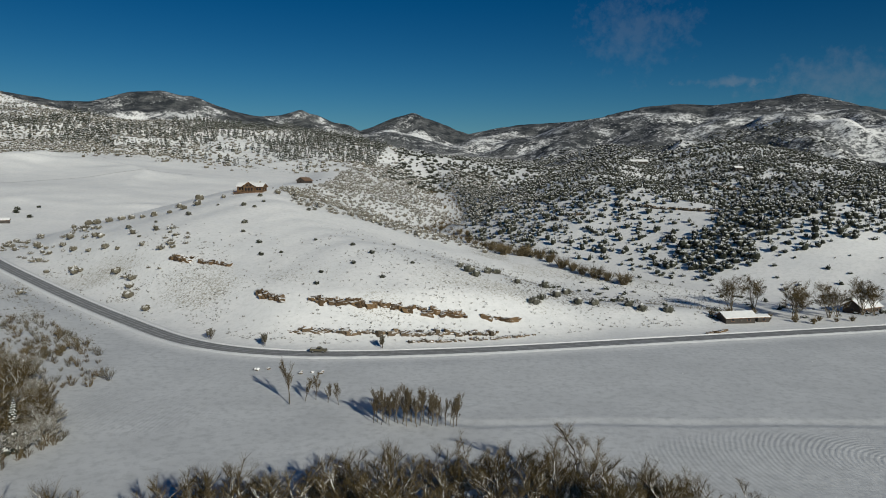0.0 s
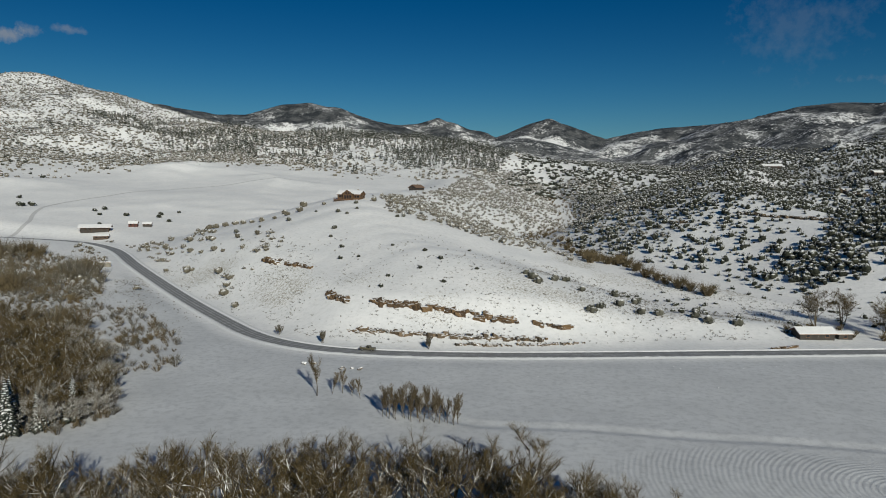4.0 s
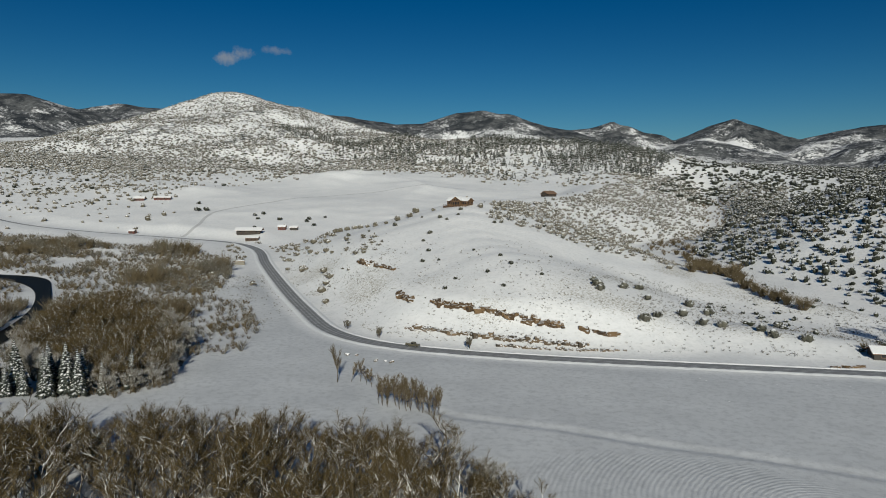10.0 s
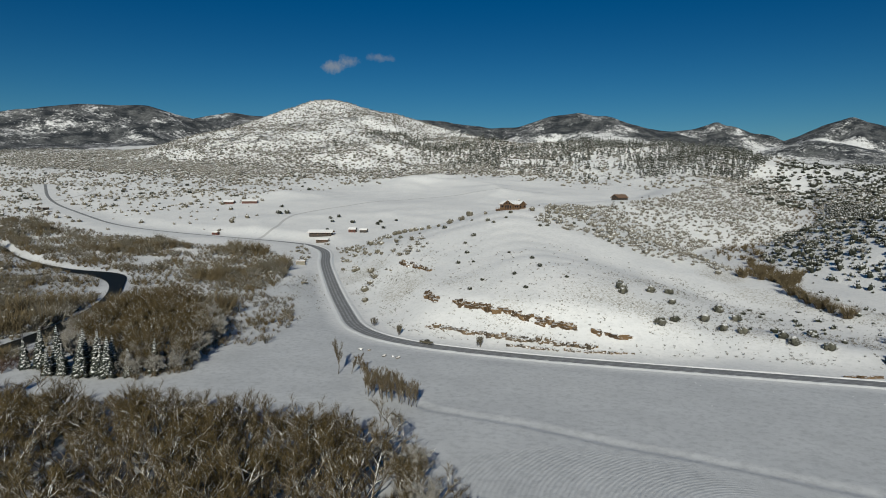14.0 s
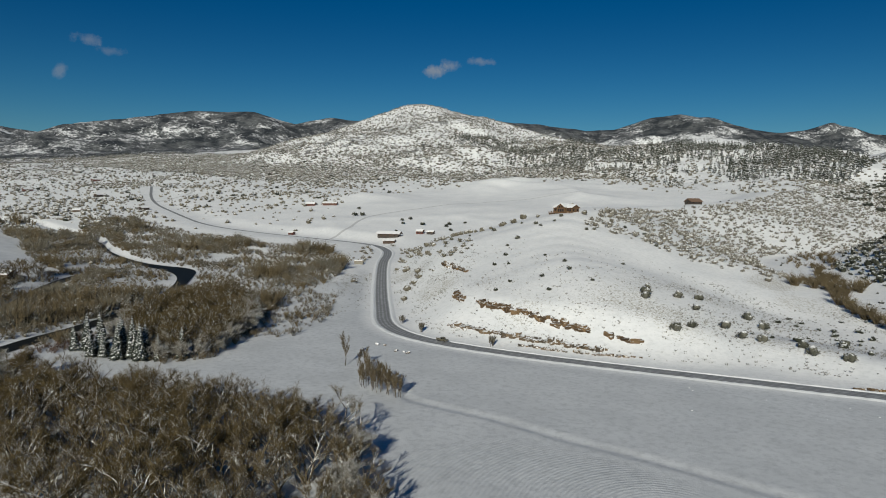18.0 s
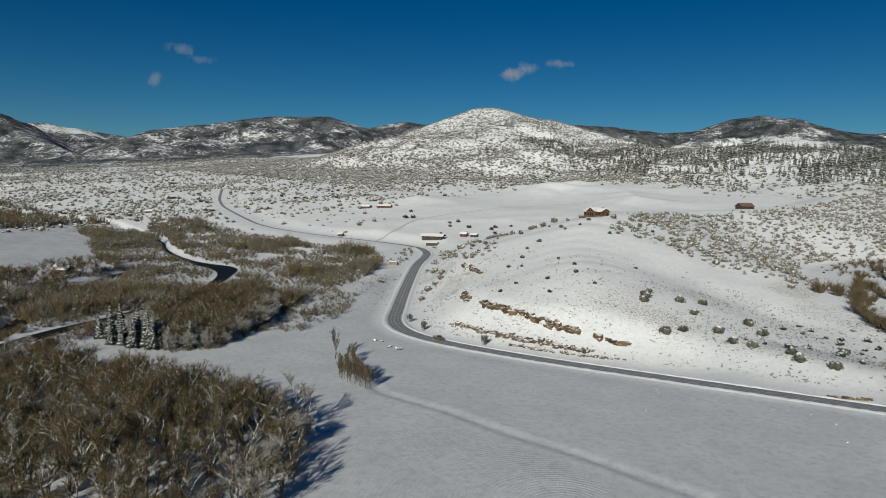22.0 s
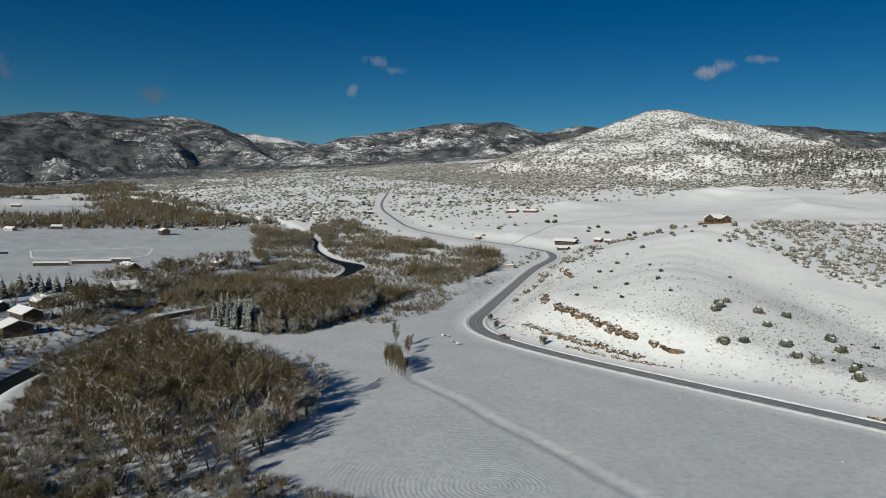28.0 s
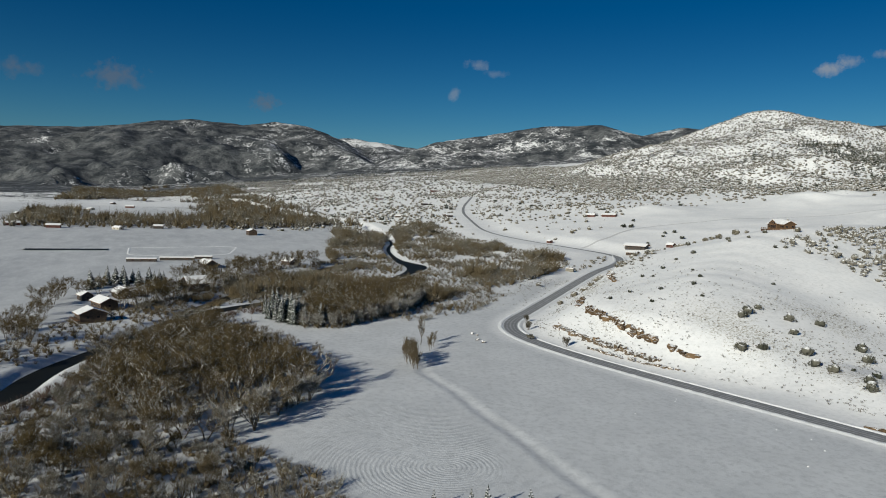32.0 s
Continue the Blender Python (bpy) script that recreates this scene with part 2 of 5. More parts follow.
JUNIPER = snow_topped("juniper_green", (0.016, 0.019, 0.014), (0.05, 0.052, 0.038), 0.55, 1.05, 1.4)
PINE = snow_topped("pine_green", (0.022, 0.028, 0.020), (0.055, 0.06, 0.042), 0.6, 1.05, 1.0)
SPRUCE = snow_topped("snow_laden_spruce", (0.018, 0.024, 0.020), (0.05, 0.056, 0.046), 0.36, 0.85, 2.0)
ROCK = snow_topped("tawny_rock", (0.05, 0.034, 0.022), (0.17, 0.11, 0.06), 0.68, 1.0, 0.7)
DARK_ROCK = snow_topped("dark_ledge_rock", (0.045, 0.038, 0.03), (0.16, 0.115, 0.075), 0.55, 0.9, 0.7)
FROST = snow_topped("rimed_juniper", (0.045, 0.047, 0.036), (0.115, 0.11, 0.09), 0.58, 1.1, 2.2)

# ---- the lie of the land: every height comes from land(x, y) ----
def hash2(ix, iy, seed):
    n = (ix.astype(np.int64) * 374761393 + iy.astype(np.int64) * 668265263 + seed * 1442695041) & 0x7FFFFFFF
    n = ((n ^ (n >> 13)) * 1274126177) & 0x7FFFFFFF
    return ((n ^ (n >> 16)) & 0xFFFF) / 65535.0


def wave(x, y, size, seed=0):
    """Smooth value noise, -1 to 1, with hills about size metres apart."""
    u, v = x / size, y / size
    iu, iv = np.floor(u), np.floor(v)
    fu, fv = u - iu, v - iv
    fu, fv = fu * fu * (3 - 2 * fu), fv * fv * (3 - 2 * fv)
    a, b = hash2(iu, iv, seed), hash2(iu + 1, iv, seed)
    c, d = hash2(iu, iv + 1, seed), hash2(iu + 1, iv + 1, seed)
    return 2 * ((a * (1 - fu) + b * fu) * (1 - fv) + (c * (1 - fu) + d * fu) * fv) - 1


def rough(x, y, size, octaves=4, seed=0, gain=0.5):
    total, amp = 0.0, 1.0
    for k in range(octaves):
        total = total + amp * wave(x + 71.3 * k, y - 37.7 * k, size / 2 ** k, seed + k)
        amp *= gain
    return total


def smax(a, b, k):
    return 0.5 * (a + b + np.sqrt((a - b) ** 2 + k * k))


def smin(a, b, k):
    return 0.5 * (a + b - np.sqrt((a - b) ** 2 + k * k))


def smooth(x, a, b):
    t = np.clip((x - a) / (b - a), 0, 1)
    return t * t * (3 - 2 * t)


def along(x, y, line):
    """Distance to a polyline of (x, y, z), the z of its nearest point, and the side (positive to its left)."""
    best = np.full(np.shape(x), 1e12)
    z, side = np.zeros(np.shape(x)), np.zeros(np.shape(x))
    for (ax, ay, az), (bx, by, bz) in zip(line, line[1:]):
        dx, dy = bx - ax, by - ay
        t = np.clip(((x - ax) * dx + (y - ay) * dy) / (dx * dx + dy * dy), 0, 1)
        d = (x - ax - t * dx) ** 2 + (y - ay - t * dy) ** 2
        near = d < best
        best = np.where(near, d, best)
        z = np.where(near, az + t * (bz - az), z)
        side = np.where(near, np.sign(dx * (y - ay) - dy * (x - ax)), side)
    return np.sqrt(best), z, side


def tent(x, y, line, slope, soft):
    top = np.full(np.shape(x), -1e5)
    for (ax, ay, az), (bx, by, bz) in zip(line, line[1:]):
        dx, dy = bx - ax, by - ay
        t = np.clip(((x - ax) * dx + (y - ay) * dy) / (dx * dx + dy * dy), 0, 1)
        d2 = (x - ax - t * dx) ** 2 + (y - ay - t * dy) ** 2
        top = np.maximum(top, az + t * (bz - az) - slope * (np.sqrt(d2 + soft * soft) - soft))
    return top


def eased(line, rounds=2):
    pts = np.array(line, float)
    for _ in range(rounds):
        a, b = pts[:-1], pts[1:]
        pts = np.vstack([pts[:1], np.stack([0.75 * a + 0.25 * b, 0.25 * a + 0.75 * b], 1).reshape(-1, 3), pts[-1:]])
    return [tuple(p) for p in pts]


ROAD = [(900, 480, 0), (420, 345, 0), (300, 312, 0), (178, 277, 0), (133, 264.5, 0), (86, 251.5, 0), (43, 239.5, 0), (13, 231.5, 0),
        (-16, 225.8, 0), (-40, 223.5, 0), (-60, 225.5, 0), (-78, 232.5, 0), (-94, 243.5, 0), (-110, 258, 0.3), (-156, 299.5, 2.6), (-220, 360, 7.4),
        (-250, 390, 9.4), (-275, 418, 10.5), (-305, 447, 11.8), (-345, 468, 14), (-400, 455, 17), (-485, 432, 21), (-580, 425, 26), (-685, 450, 34.5), (-858, 494, 50), (-1075, 600, 76)]
RIVER = [(120, -60, -4.2), (60, -5, -3.6), (8, 27, -3), (-31, 31, -2.6), (-62, 45, -2.2), (-98, 61, -1.5), (-130, 77, 0), (-152, 108, 1.8), (-165, 140, 3.2),
         (-205, 190, 5.2), (-258, 230, 7.2), (-308, 256, 8), (-345, 249, 8.6), (-400, 256, 9.4), (-467, 268, 11.6), (-543, 296, 14.2),
         (-680, 308, 19.2), (-783, 310, 22.6), (-1000, 250, 30), (-1500, 150, 46.5)]
SIDE = [(-136, 74, 0.3), (-160, 88, 1.0), (-185, 100, 1.9), (-211, 113, 2.9), (-240, 130, 4.0), (-271, 149, 5.2), (-301, 169, 6.2), (-330, 196, 7.4), (-345, 236, 8.6)]
TRACK = [(-12, 166, 0), (8, 159.5, 0), (35, 162, 0), (61, 161.5, 0), (79, 162.8, 0), (112, 163, 0), (150, 166, 0), (260, 190, 0)]
CREST = [(-170, 1050, 70), (-150, 900, 60), (-141, 723, 54), (-137, 560, 52.4), (-121, 446, 51.5), (-75, 365, 32.6), (-25, 308, 23.6), (10, 301.6, 13.6),
         (45, 299, 4.6), (95, 290, 3.4), (128, 286, -1.8)]
RAVINE = [(190, 330, -1.5), (135, 385, -0.5), (95, 450, 3), (50, 505, 7), (15, 570, 10), (-20, 640, 12), (5, 740, 13), (20, 830, 16), (0, 1000, 32), (-30, 1250, 56), (-60, 1700, 100), (-120, 2600, 170)]
EAST = [(265, 395, 8), (215, 450, 26), (165, 505, 42.5), (138, 552, 54), (165, 700, 62), (215, 920, 82), (300, 1130, 90), (430, 1600, 125), (560, 2400, 190)]
EAST2 = [(420, 380, 34), (330, 440, 40), (300, 520, 52), (330, 700, 74), (420, 950, 100), (600, 1500, 150)]
PEAK = [(-1420, 880, 108), (-1497, 1017, 133), (-1579, 1166, 178), (-1630, 1350, 231), (-1650, 1560, 297), (-1629, 1686, 346), (-1598, 1760, 375), (-1557, 1798, 380),
        (-1515, 1836, 368), (-1472, 1874, 353), (-1412, 1922, 346), (-1321, 1929, 317), (-1187, 1902, 280), (-947, 1817, 222), (-776, 1739, 182), (-579, 1665, 150)]
PEAK_RIB = [(-1545, 1795, 378), (-1420, 1560, 270), (-1250, 1340, 170), (-1120, 1180, 116)]
PINES = [(-1009, 1691, 225), (-834, 1619, 202), (-666, 1591, 187), (-538, 1642, 192), (-391, 1635, 177), (-266, 1562, 146), (-174, 1426, 112)]
MESA_BACK = [(-2800, 3150, 520), (-2442, 3498, 527), (-2331, 3694, 523), (-2133, 3871, 486), (-1985, 3951, 495), (-1788, 4101, 562), (-1658, 4157, 582), (-1509, 4162, 553), (-1360, 4161, 481), (-1125, 4234, 446)]
FAR_PEAK = [(-1206, 4523, 468), (-1061, 4560, 484), (-930, 4590, 524), (-796, 4566, 475), (-608, 4546, 419)]
CONE = [(-514, 4664, 411), (-326, 4632, 479), (-202, 4640, 517), (-68, 4594, 462), (145, 4494, 372)]
CONE_FOOT = [(-486, 3668, 286), (-283, 3689, 328), (-77, 3699, 278)]
RIGHT = [(125, 4598, 366), (415, 4581, 433), (823, 4424, 456), (1053, 4221, 468), (1149, 4092, 504), (1324, 3986, 514), (1492, 3926, 502), (1643, 3811, 511),
         (1817, 3619, 522), (1863, 3540, 486), (1923, 3393, 430), (2008, 3226, 345), (2200, 2900, 280)]
MESA = [(-3040, 700, 190), (-3249, 1095, 285), (-3341, 1293, 388), (-3386, 1460, 426), (-3358, 1770, 480), (-3314, 1921, 511), (-3172, 2165, 519), (-3078, 2254, 475), (-2928, 2379, 436)]
MESA_TWO = [(-3513, 2593, 494), (-3321, 2851, 553), (-3206, 2989, 537), (-3013, 3054, 470)]
WEST = [(-3942, -896, 321), (-4092, -662, 376), (-4230, -397, 419), (-4402, -100, 470), (-4450, 301, 523), (-4482, 550, 565), (-4416, 688, 545), (-4203, 766, 470), (-3885, 850, 368), (-3454, 954, 255)]
WEST_BACK = [(-4400, -1300, 420), (-4478, -1020, 446), (-4535, -738, 462), (-4584, -370, 496), (-4601, -108, 550), (-4605, 45, 564), (-4602, 272, 550)]
SNOWY = [(-4573, 861, 470), (-4539, 1048, 492), (-4506, 1199, 474), (-4447, 1425, 440), (-4402, 1575, 424), (-4300, 2000, 380)]


ROAD_LINE, RIVER_LINE, CREST, RAVINE, EAST = eased(ROAD), eased(RIVER), eased(CREST), eased(RAVINE), eased(EAST)
SIDE_LINE = eased(SIDE)


def valley(x, y):
    west = np.log1p(np.exp(np.clip((-x - 90) / 25, -30, 30))) * 25
    west = np.where(-x - 90 > 700, -x - 90, west)
    return -1.5 + 0.034 * west + 0.02 * np.maximum(0, y - 210) * smooth(-x, 90, 260)


def bench(x, y):
    yy = np.where(y < 1500, y, 1500 + 0.5 * (y - 1500))
    xx = np.where(x > -2400, x, -2400 + 0.5 * (x + 2400))
    return 18 - 0.063 * (xx + 357) + 0.1 * (yy - 493)


def land(x, y, detail=True):
    x, y = np.asarray(x, float), np.asarray(y, float)
    far = smooth(np.hypot(x - 100, y - 40), 500, 2200)
    z = smax(valley(x, y), bench(x, y) + 1.1 * wave(x, y, 160, 3) * smooth(y, 420, 700), 2)
    z = np.where(y < -100, valley(x, y), z)
    # the spur that carries the cabin, and the two hills across the ravine
    d, _, side = along(x, y, CREST)
    z = smax(z, tent(x, y, CREST, 0.283, 15) + 1.2 * wave(x, y, 45, 9) * smooth(d, 10, 60), 2.5)
    lump = rough(x, y, 110, 3, 21)
    z = smax(z, tent(x, y, EAST, 0.30, 25) + 5 * lump * smooth(y, 420, 560), 4)
    z = smax(z, tent(x, y, EAST2, 0.25, 40) + 6 * lump, 5)
    d, zr, side = along(x, y, RAVINE)
    flat = np.where(side > 0, 10 + 30 * np.exp(-((y - 515) / 120) ** 2), 10)
    z = smin(z, zr + np.where(side > 0, 0.36, 0.40) * np.maximum(0, d - flat) + 0.0005 * d * d, 5)
    # the mountains
    gully = rough(x, y, 420, 5, 40)
    crag = 1 - np.abs(rough(x, y, 260, 4, 60))
    fine = rough(x, y, 120, 3, 77)
    big = np.full(np.shape(x), -1e4)
    for line, slope, soft in ((PEAK, 0.34, 12), (PEAK_RIB, 0.30, 60), (PINES, 0.22, 60), (MESA_BACK, 0.36, 40), (FAR_PEAK, 0.5, 8), (CONE, 0.42, 10), (CONE_FOOT, 0.3, 40),
                              (RIGHT, 0.27, 50), (MESA, 0.42, 40), (MESA_TWO, 0.3, 60), (WEST, 0.42, 60), (WEST_BACK, 0.3, 60), (SNOWY, 0.3, 60)):
        d, _, _ = along(x, y, line)
        one = tent(x, y, line, slope * (1 + 0.22 * gully), soft) + np.minimum(d * 0.13, 30) * (crag - 1.0)
        big = smax(big, one, 6)
    z = smax(z, big, 18)
    if detail:
        z = z + far * (3.5 * fine + 4 * gully * smooth(z, 60, 260))
        z = z + 0.2 * rough(x, y, 36, 2, 5) * smooth(z, 3, 14) * (1 - far)
        z = z + 0.03 * rough(x, y, 22, 2, 6)
    # the farm track across the meadow
    d, _, _ = along(x, y, TRACK)
    z = z - 0.32 * np.exp(-(d / 1.7) ** 2) + 0.08 * np.exp(-((d - 3.4) / 1.0) ** 2)
    d, zr, _ = along(x, y, ROAD_LINE)
    z = np.where(d < 90, smax(z, zr - 0.3 - 0.05 * d, 0.3), z)
    # river bed, road bed and the ditch beside it
    d, zr, _ = along(x, y, RIVER_LINE)
    width = (3.4 + 1.6 * wave(x, y, 60, 12)) * (1 + 1.5 * np.exp(-((x + 312) / 34) ** 2) - 0.55 * smooth(-x, 350, 450))
    keep = smooth(d, width, width + 7)
    z = np.where(y < 420, (zr - 0.9) * (1 - keep) + z * keep, z)
    d, zr, _ = along(x, y, SIDE_LINE)
    keep = smooth(d, 2.2 + 0.8 * wave(x, y, 40, 14), 9)
    z = np.where(d < 12, (zr - 1.0) * (1 - keep) + z * keep, z)
    d, zr, _ = along(x, y, ROAD_LINE)
    keep = smooth(d, 5.2, 42 + 0.02 * np.maximum(0, -x - 300))
    return (zr - 0.10) * (1 - keep) + z * keep


def land_at(x, y):
    return float(land(np.array([x]), np.array([y]))[0])

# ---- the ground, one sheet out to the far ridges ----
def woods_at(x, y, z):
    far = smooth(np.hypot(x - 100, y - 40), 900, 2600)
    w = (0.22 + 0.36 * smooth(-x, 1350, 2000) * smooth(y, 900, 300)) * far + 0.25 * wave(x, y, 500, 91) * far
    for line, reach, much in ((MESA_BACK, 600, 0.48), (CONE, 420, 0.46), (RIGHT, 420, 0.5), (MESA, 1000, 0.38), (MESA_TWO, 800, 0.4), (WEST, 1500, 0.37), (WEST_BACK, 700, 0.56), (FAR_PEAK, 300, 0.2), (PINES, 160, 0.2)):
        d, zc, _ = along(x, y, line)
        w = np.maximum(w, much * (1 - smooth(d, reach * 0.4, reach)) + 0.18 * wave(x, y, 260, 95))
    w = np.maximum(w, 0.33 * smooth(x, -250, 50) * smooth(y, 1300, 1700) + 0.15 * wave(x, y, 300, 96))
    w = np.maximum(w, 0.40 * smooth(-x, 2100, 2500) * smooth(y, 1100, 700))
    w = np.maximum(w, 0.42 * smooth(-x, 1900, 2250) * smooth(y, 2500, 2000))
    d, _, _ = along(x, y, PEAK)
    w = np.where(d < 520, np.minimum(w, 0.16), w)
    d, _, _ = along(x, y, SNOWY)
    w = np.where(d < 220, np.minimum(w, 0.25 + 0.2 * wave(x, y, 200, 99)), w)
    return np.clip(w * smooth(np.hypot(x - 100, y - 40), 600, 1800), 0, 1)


def brush_at(x, y, z):
    b = 0.75 * smooth(z, 1.5, 6) * (1 - smooth(z, 12, 30)) * (1 - smooth(np.hypot(x, y - 270), 160, 300)) * smooth(wave(x, y, 26, 33), -0.6, 0.5)
    return np.clip(b + 0.15 * wave(x, y, 30, 31), 0, 1)


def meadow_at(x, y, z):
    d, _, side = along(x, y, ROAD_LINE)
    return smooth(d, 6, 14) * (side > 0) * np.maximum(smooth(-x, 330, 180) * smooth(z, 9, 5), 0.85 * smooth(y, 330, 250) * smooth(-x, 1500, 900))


def rows_at(x, y, z):
    near = smooth(np.hypot((x - 74) / 44, (y - 132) / 27), 1.0, 0.75)
    west = smooth(np.hypot((x + 74) / 26, (y - 170) / 22), 1.0, 0.7)
    return np.clip(near + west, 0, 1) * meadow_at(x, y, z)


# weight of the blue-grey half-shade painted on the pastures across the river
def pasture_shade_at(x, y, z):
    d, _, side = along(x, y, RIVER_LINE)
    return np.where((side > 0) & (x < -60) & (y < 330), smooth(d, 14, 40) * smooth(-x, 60, 140) * smooth(-x, 1500, 800), 0) * (0.75 + 0.25 * wave(x, y, 60, 37))


CX, CY = 100.0, 40.0
turns = np.concatenate([np.radians(np.arange(48, 201, 0.28)), np.radians(np.arange(201, 408, 4.0))])
rings = [4.0]
while rings[-1] < 4870:
    rings.append(rings[-1] * 1.0112 + (0.35 if rings[-1] < 60 else 0))
rings = np.array(rings)
rr, aa = np.meshgrid(rings, turns, indexing="ij")
gx, gy = CX + rr * np.cos(aa), CY + rr * np.sin(aa)
gz = land(gx, gy)
nr, na = rr.shape
verts = np.stack([gx.ravel(), gy.ravel(), gz.ravel()], 1)
verts = np.vstack([verts, [[CX, CY, land_at(CX, CY)]]])
i0 = (np.arange(nr - 1)[:, None] * na + np.arange(na)[None, :])
nxt = np.roll(np.arange(na), -1)
i1 = (np.arange(nr - 1)[:, None] * na + nxt[None, :])
quads = np.stack([i0, i0 + na, i1 + na, i1], -1).reshape(-1, 4)
caps = np.stack([np.full(na, nr * na), np.arange(na), nxt], 1)


def big_mesh(name, verts, quads, tris=None):
    me = bpy.data.meshes.new(name)
    nq, ntri = len(quads), 0 if tris is None else len(tris)
    me.vertices.add(len(verts))
    me.vertices.foreach_set("co", np.asarray(verts, np.float32).ravel())
    loops = np.concatenate([quads.ravel()] + ([tris.ravel()] if ntri else []))
    me.loops.add(len(loops))
    me.loops.foreach_set("vertex_index", loops.astype(np.int32))
    me.polygons.add(nq + ntri)
    starts = np.concatenate([np.arange(nq) * 4, nq * 4 + np.arange(ntri) * 3]).astype(np.int32)
    me.polygons.foreach_set("loop_start", starts)
    me.update(calc_edges=True)
    me.validate()
    return me


me = big_mesh("ground", verts, quads, caps)
me.polygons.foreach_set("use_smooth", np.ones(len(me.polygons), bool))
for key, fn in (("woods", woods_at), ("brush", brush_at), ("meadow", meadow_at), ("rows", rows_at), ("pasture_shade", pasture_shade_at)):
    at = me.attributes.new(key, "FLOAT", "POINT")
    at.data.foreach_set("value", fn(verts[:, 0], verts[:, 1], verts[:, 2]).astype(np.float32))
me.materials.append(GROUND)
ground = tagged(new("ground", me), "snow-covered valley, hills and mountains with dry grass", "ground", kind="structure")


def floor_z(x, y):
    """Height of the ground sheet itself, from its grid of rings and turns."""
    x, y = np.asarray(x, float), np.asarray(y, float)
    r = np.hypot(x - CX, y - CY)
    a = np.mod(np.arctan2(y - CY, x - CX) - turns[0], 2 * math.pi) + turns[0]
    i = np.clip(np.searchsorted(rings, r) - 1, 0, nr - 2)
    j = np.searchsorted(turns, a, side="right") - 1
    k = (j + 1) % na
    wide = np.where(k == 0, turns[0] + 2 * math.pi, turns[k]) - turns[j]
    u, v = np.clip((r - rings[i]) / (rings[i + 1] - rings[i]), 0, 1), (a - turns[j]) / wide
    return (gz[i, j] * (1 - u) + gz[i + 1, j] * u) * (1 - v) + (gz[i, k] * (1 - u) + gz[i + 1, k] * u) * v


def floor_at(x, y):
    return float(floor_z(np.array([x]), np.array([y]))[0])


# ---- the road ----
def spaced(line, step):
    """Points along a polyline, eased round its corners."""
    pts = np.array(line, float)
    for _ in range(3):
        a, b = pts[:-1], pts[1:]
        pts = np.vstack([pts[:1], np.stack([0.75 * a + 0.25 * b, 0.25 * a + 0.75 * b], 1).reshape(-1, 3), pts[-1:]])
    s = np.concatenate([[0], np.cumsum(np.linalg.norm(np.diff(pts[:, :2], axis=0), axis=1))])
    t = np.arange(0, s[-1], step)
    return np.stack([np.interp(t, s, pts[:, k]) for k in range(3)], 1)


def ribbon(name, line, offsets, material, step=2.0, jitter=0.0, seed=0, drape=None, taper=None):
    """A strip along a line; offsets are (across, up) pairs from its left edge to its right."""
    c = spaced(line, step)
    d = np.gradient(c[:, :2], axis=0)
    d /= np.linalg.norm(d, axis=1, keepdims=True)
    n = np.stack([-d[:, 1], d[:, 0]], 1)
    rng = np.random.RandomState(seed)
    cols = []
    for off, up in offsets:
        o = off + jitter * rng.uniform(-1, 1, len(c))
        o = o if taper is None else o * taper(c[:, 0])
        xy = c[:, :2] + n * o[:, None]
        z = (c[:, 2] if drape is None else floor_z(xy[:, 0], xy[:, 1])) + up * (1 + (0.35 * rng.uniform(-1, 1, len(c)) if jitter else 0))
        cols.append(np.column_stack([xy, z]))
    v = np.stack(cols, 1)
    k = len(offsets)
    idx = np.arange(len(c) * k).reshape(len(c), k)
    q = np.stack([idx[:-1, 1:], idx[:-1, :-1], idx[1:, :-1], idx[1:, 1:]], -1).reshape(-1, 4)
    me = big_mesh(name, v.reshape(-1, 3), q)
    me.polygons.foreach_set("use_smooth", np.ones(len(me.polygons), bool))
    at = me.attributes.new("across", "FLOAT", "POINT")
    at.data.foreach_set("value", np.tile([o for o, _ in offsets], len(c)).astype(np.float32))
    me.materials.append(material)
    return new(name, me)


road = tagged(ribbon("road", ROAD, ((3.9, -0.06), (3.7, 0.02), (3.3, 0.03), (2.55, 0.04), (1.75, 0.06), (0.95, 0.07), (0, 0.09), (-0.95, 0.07), (-1.75, 0.06), (-2.55, 0.04), (-3.3, 0.03), (-3.7, 0.02), (-3.9, -0.06)), ASPHALT, 2.0, taper=lambda x: 1 - 0.4 * smooth(-x, 320, 460)),
              "grey two-lane asphalt road, ploughed, with snowy edges", "road", kind="structure")

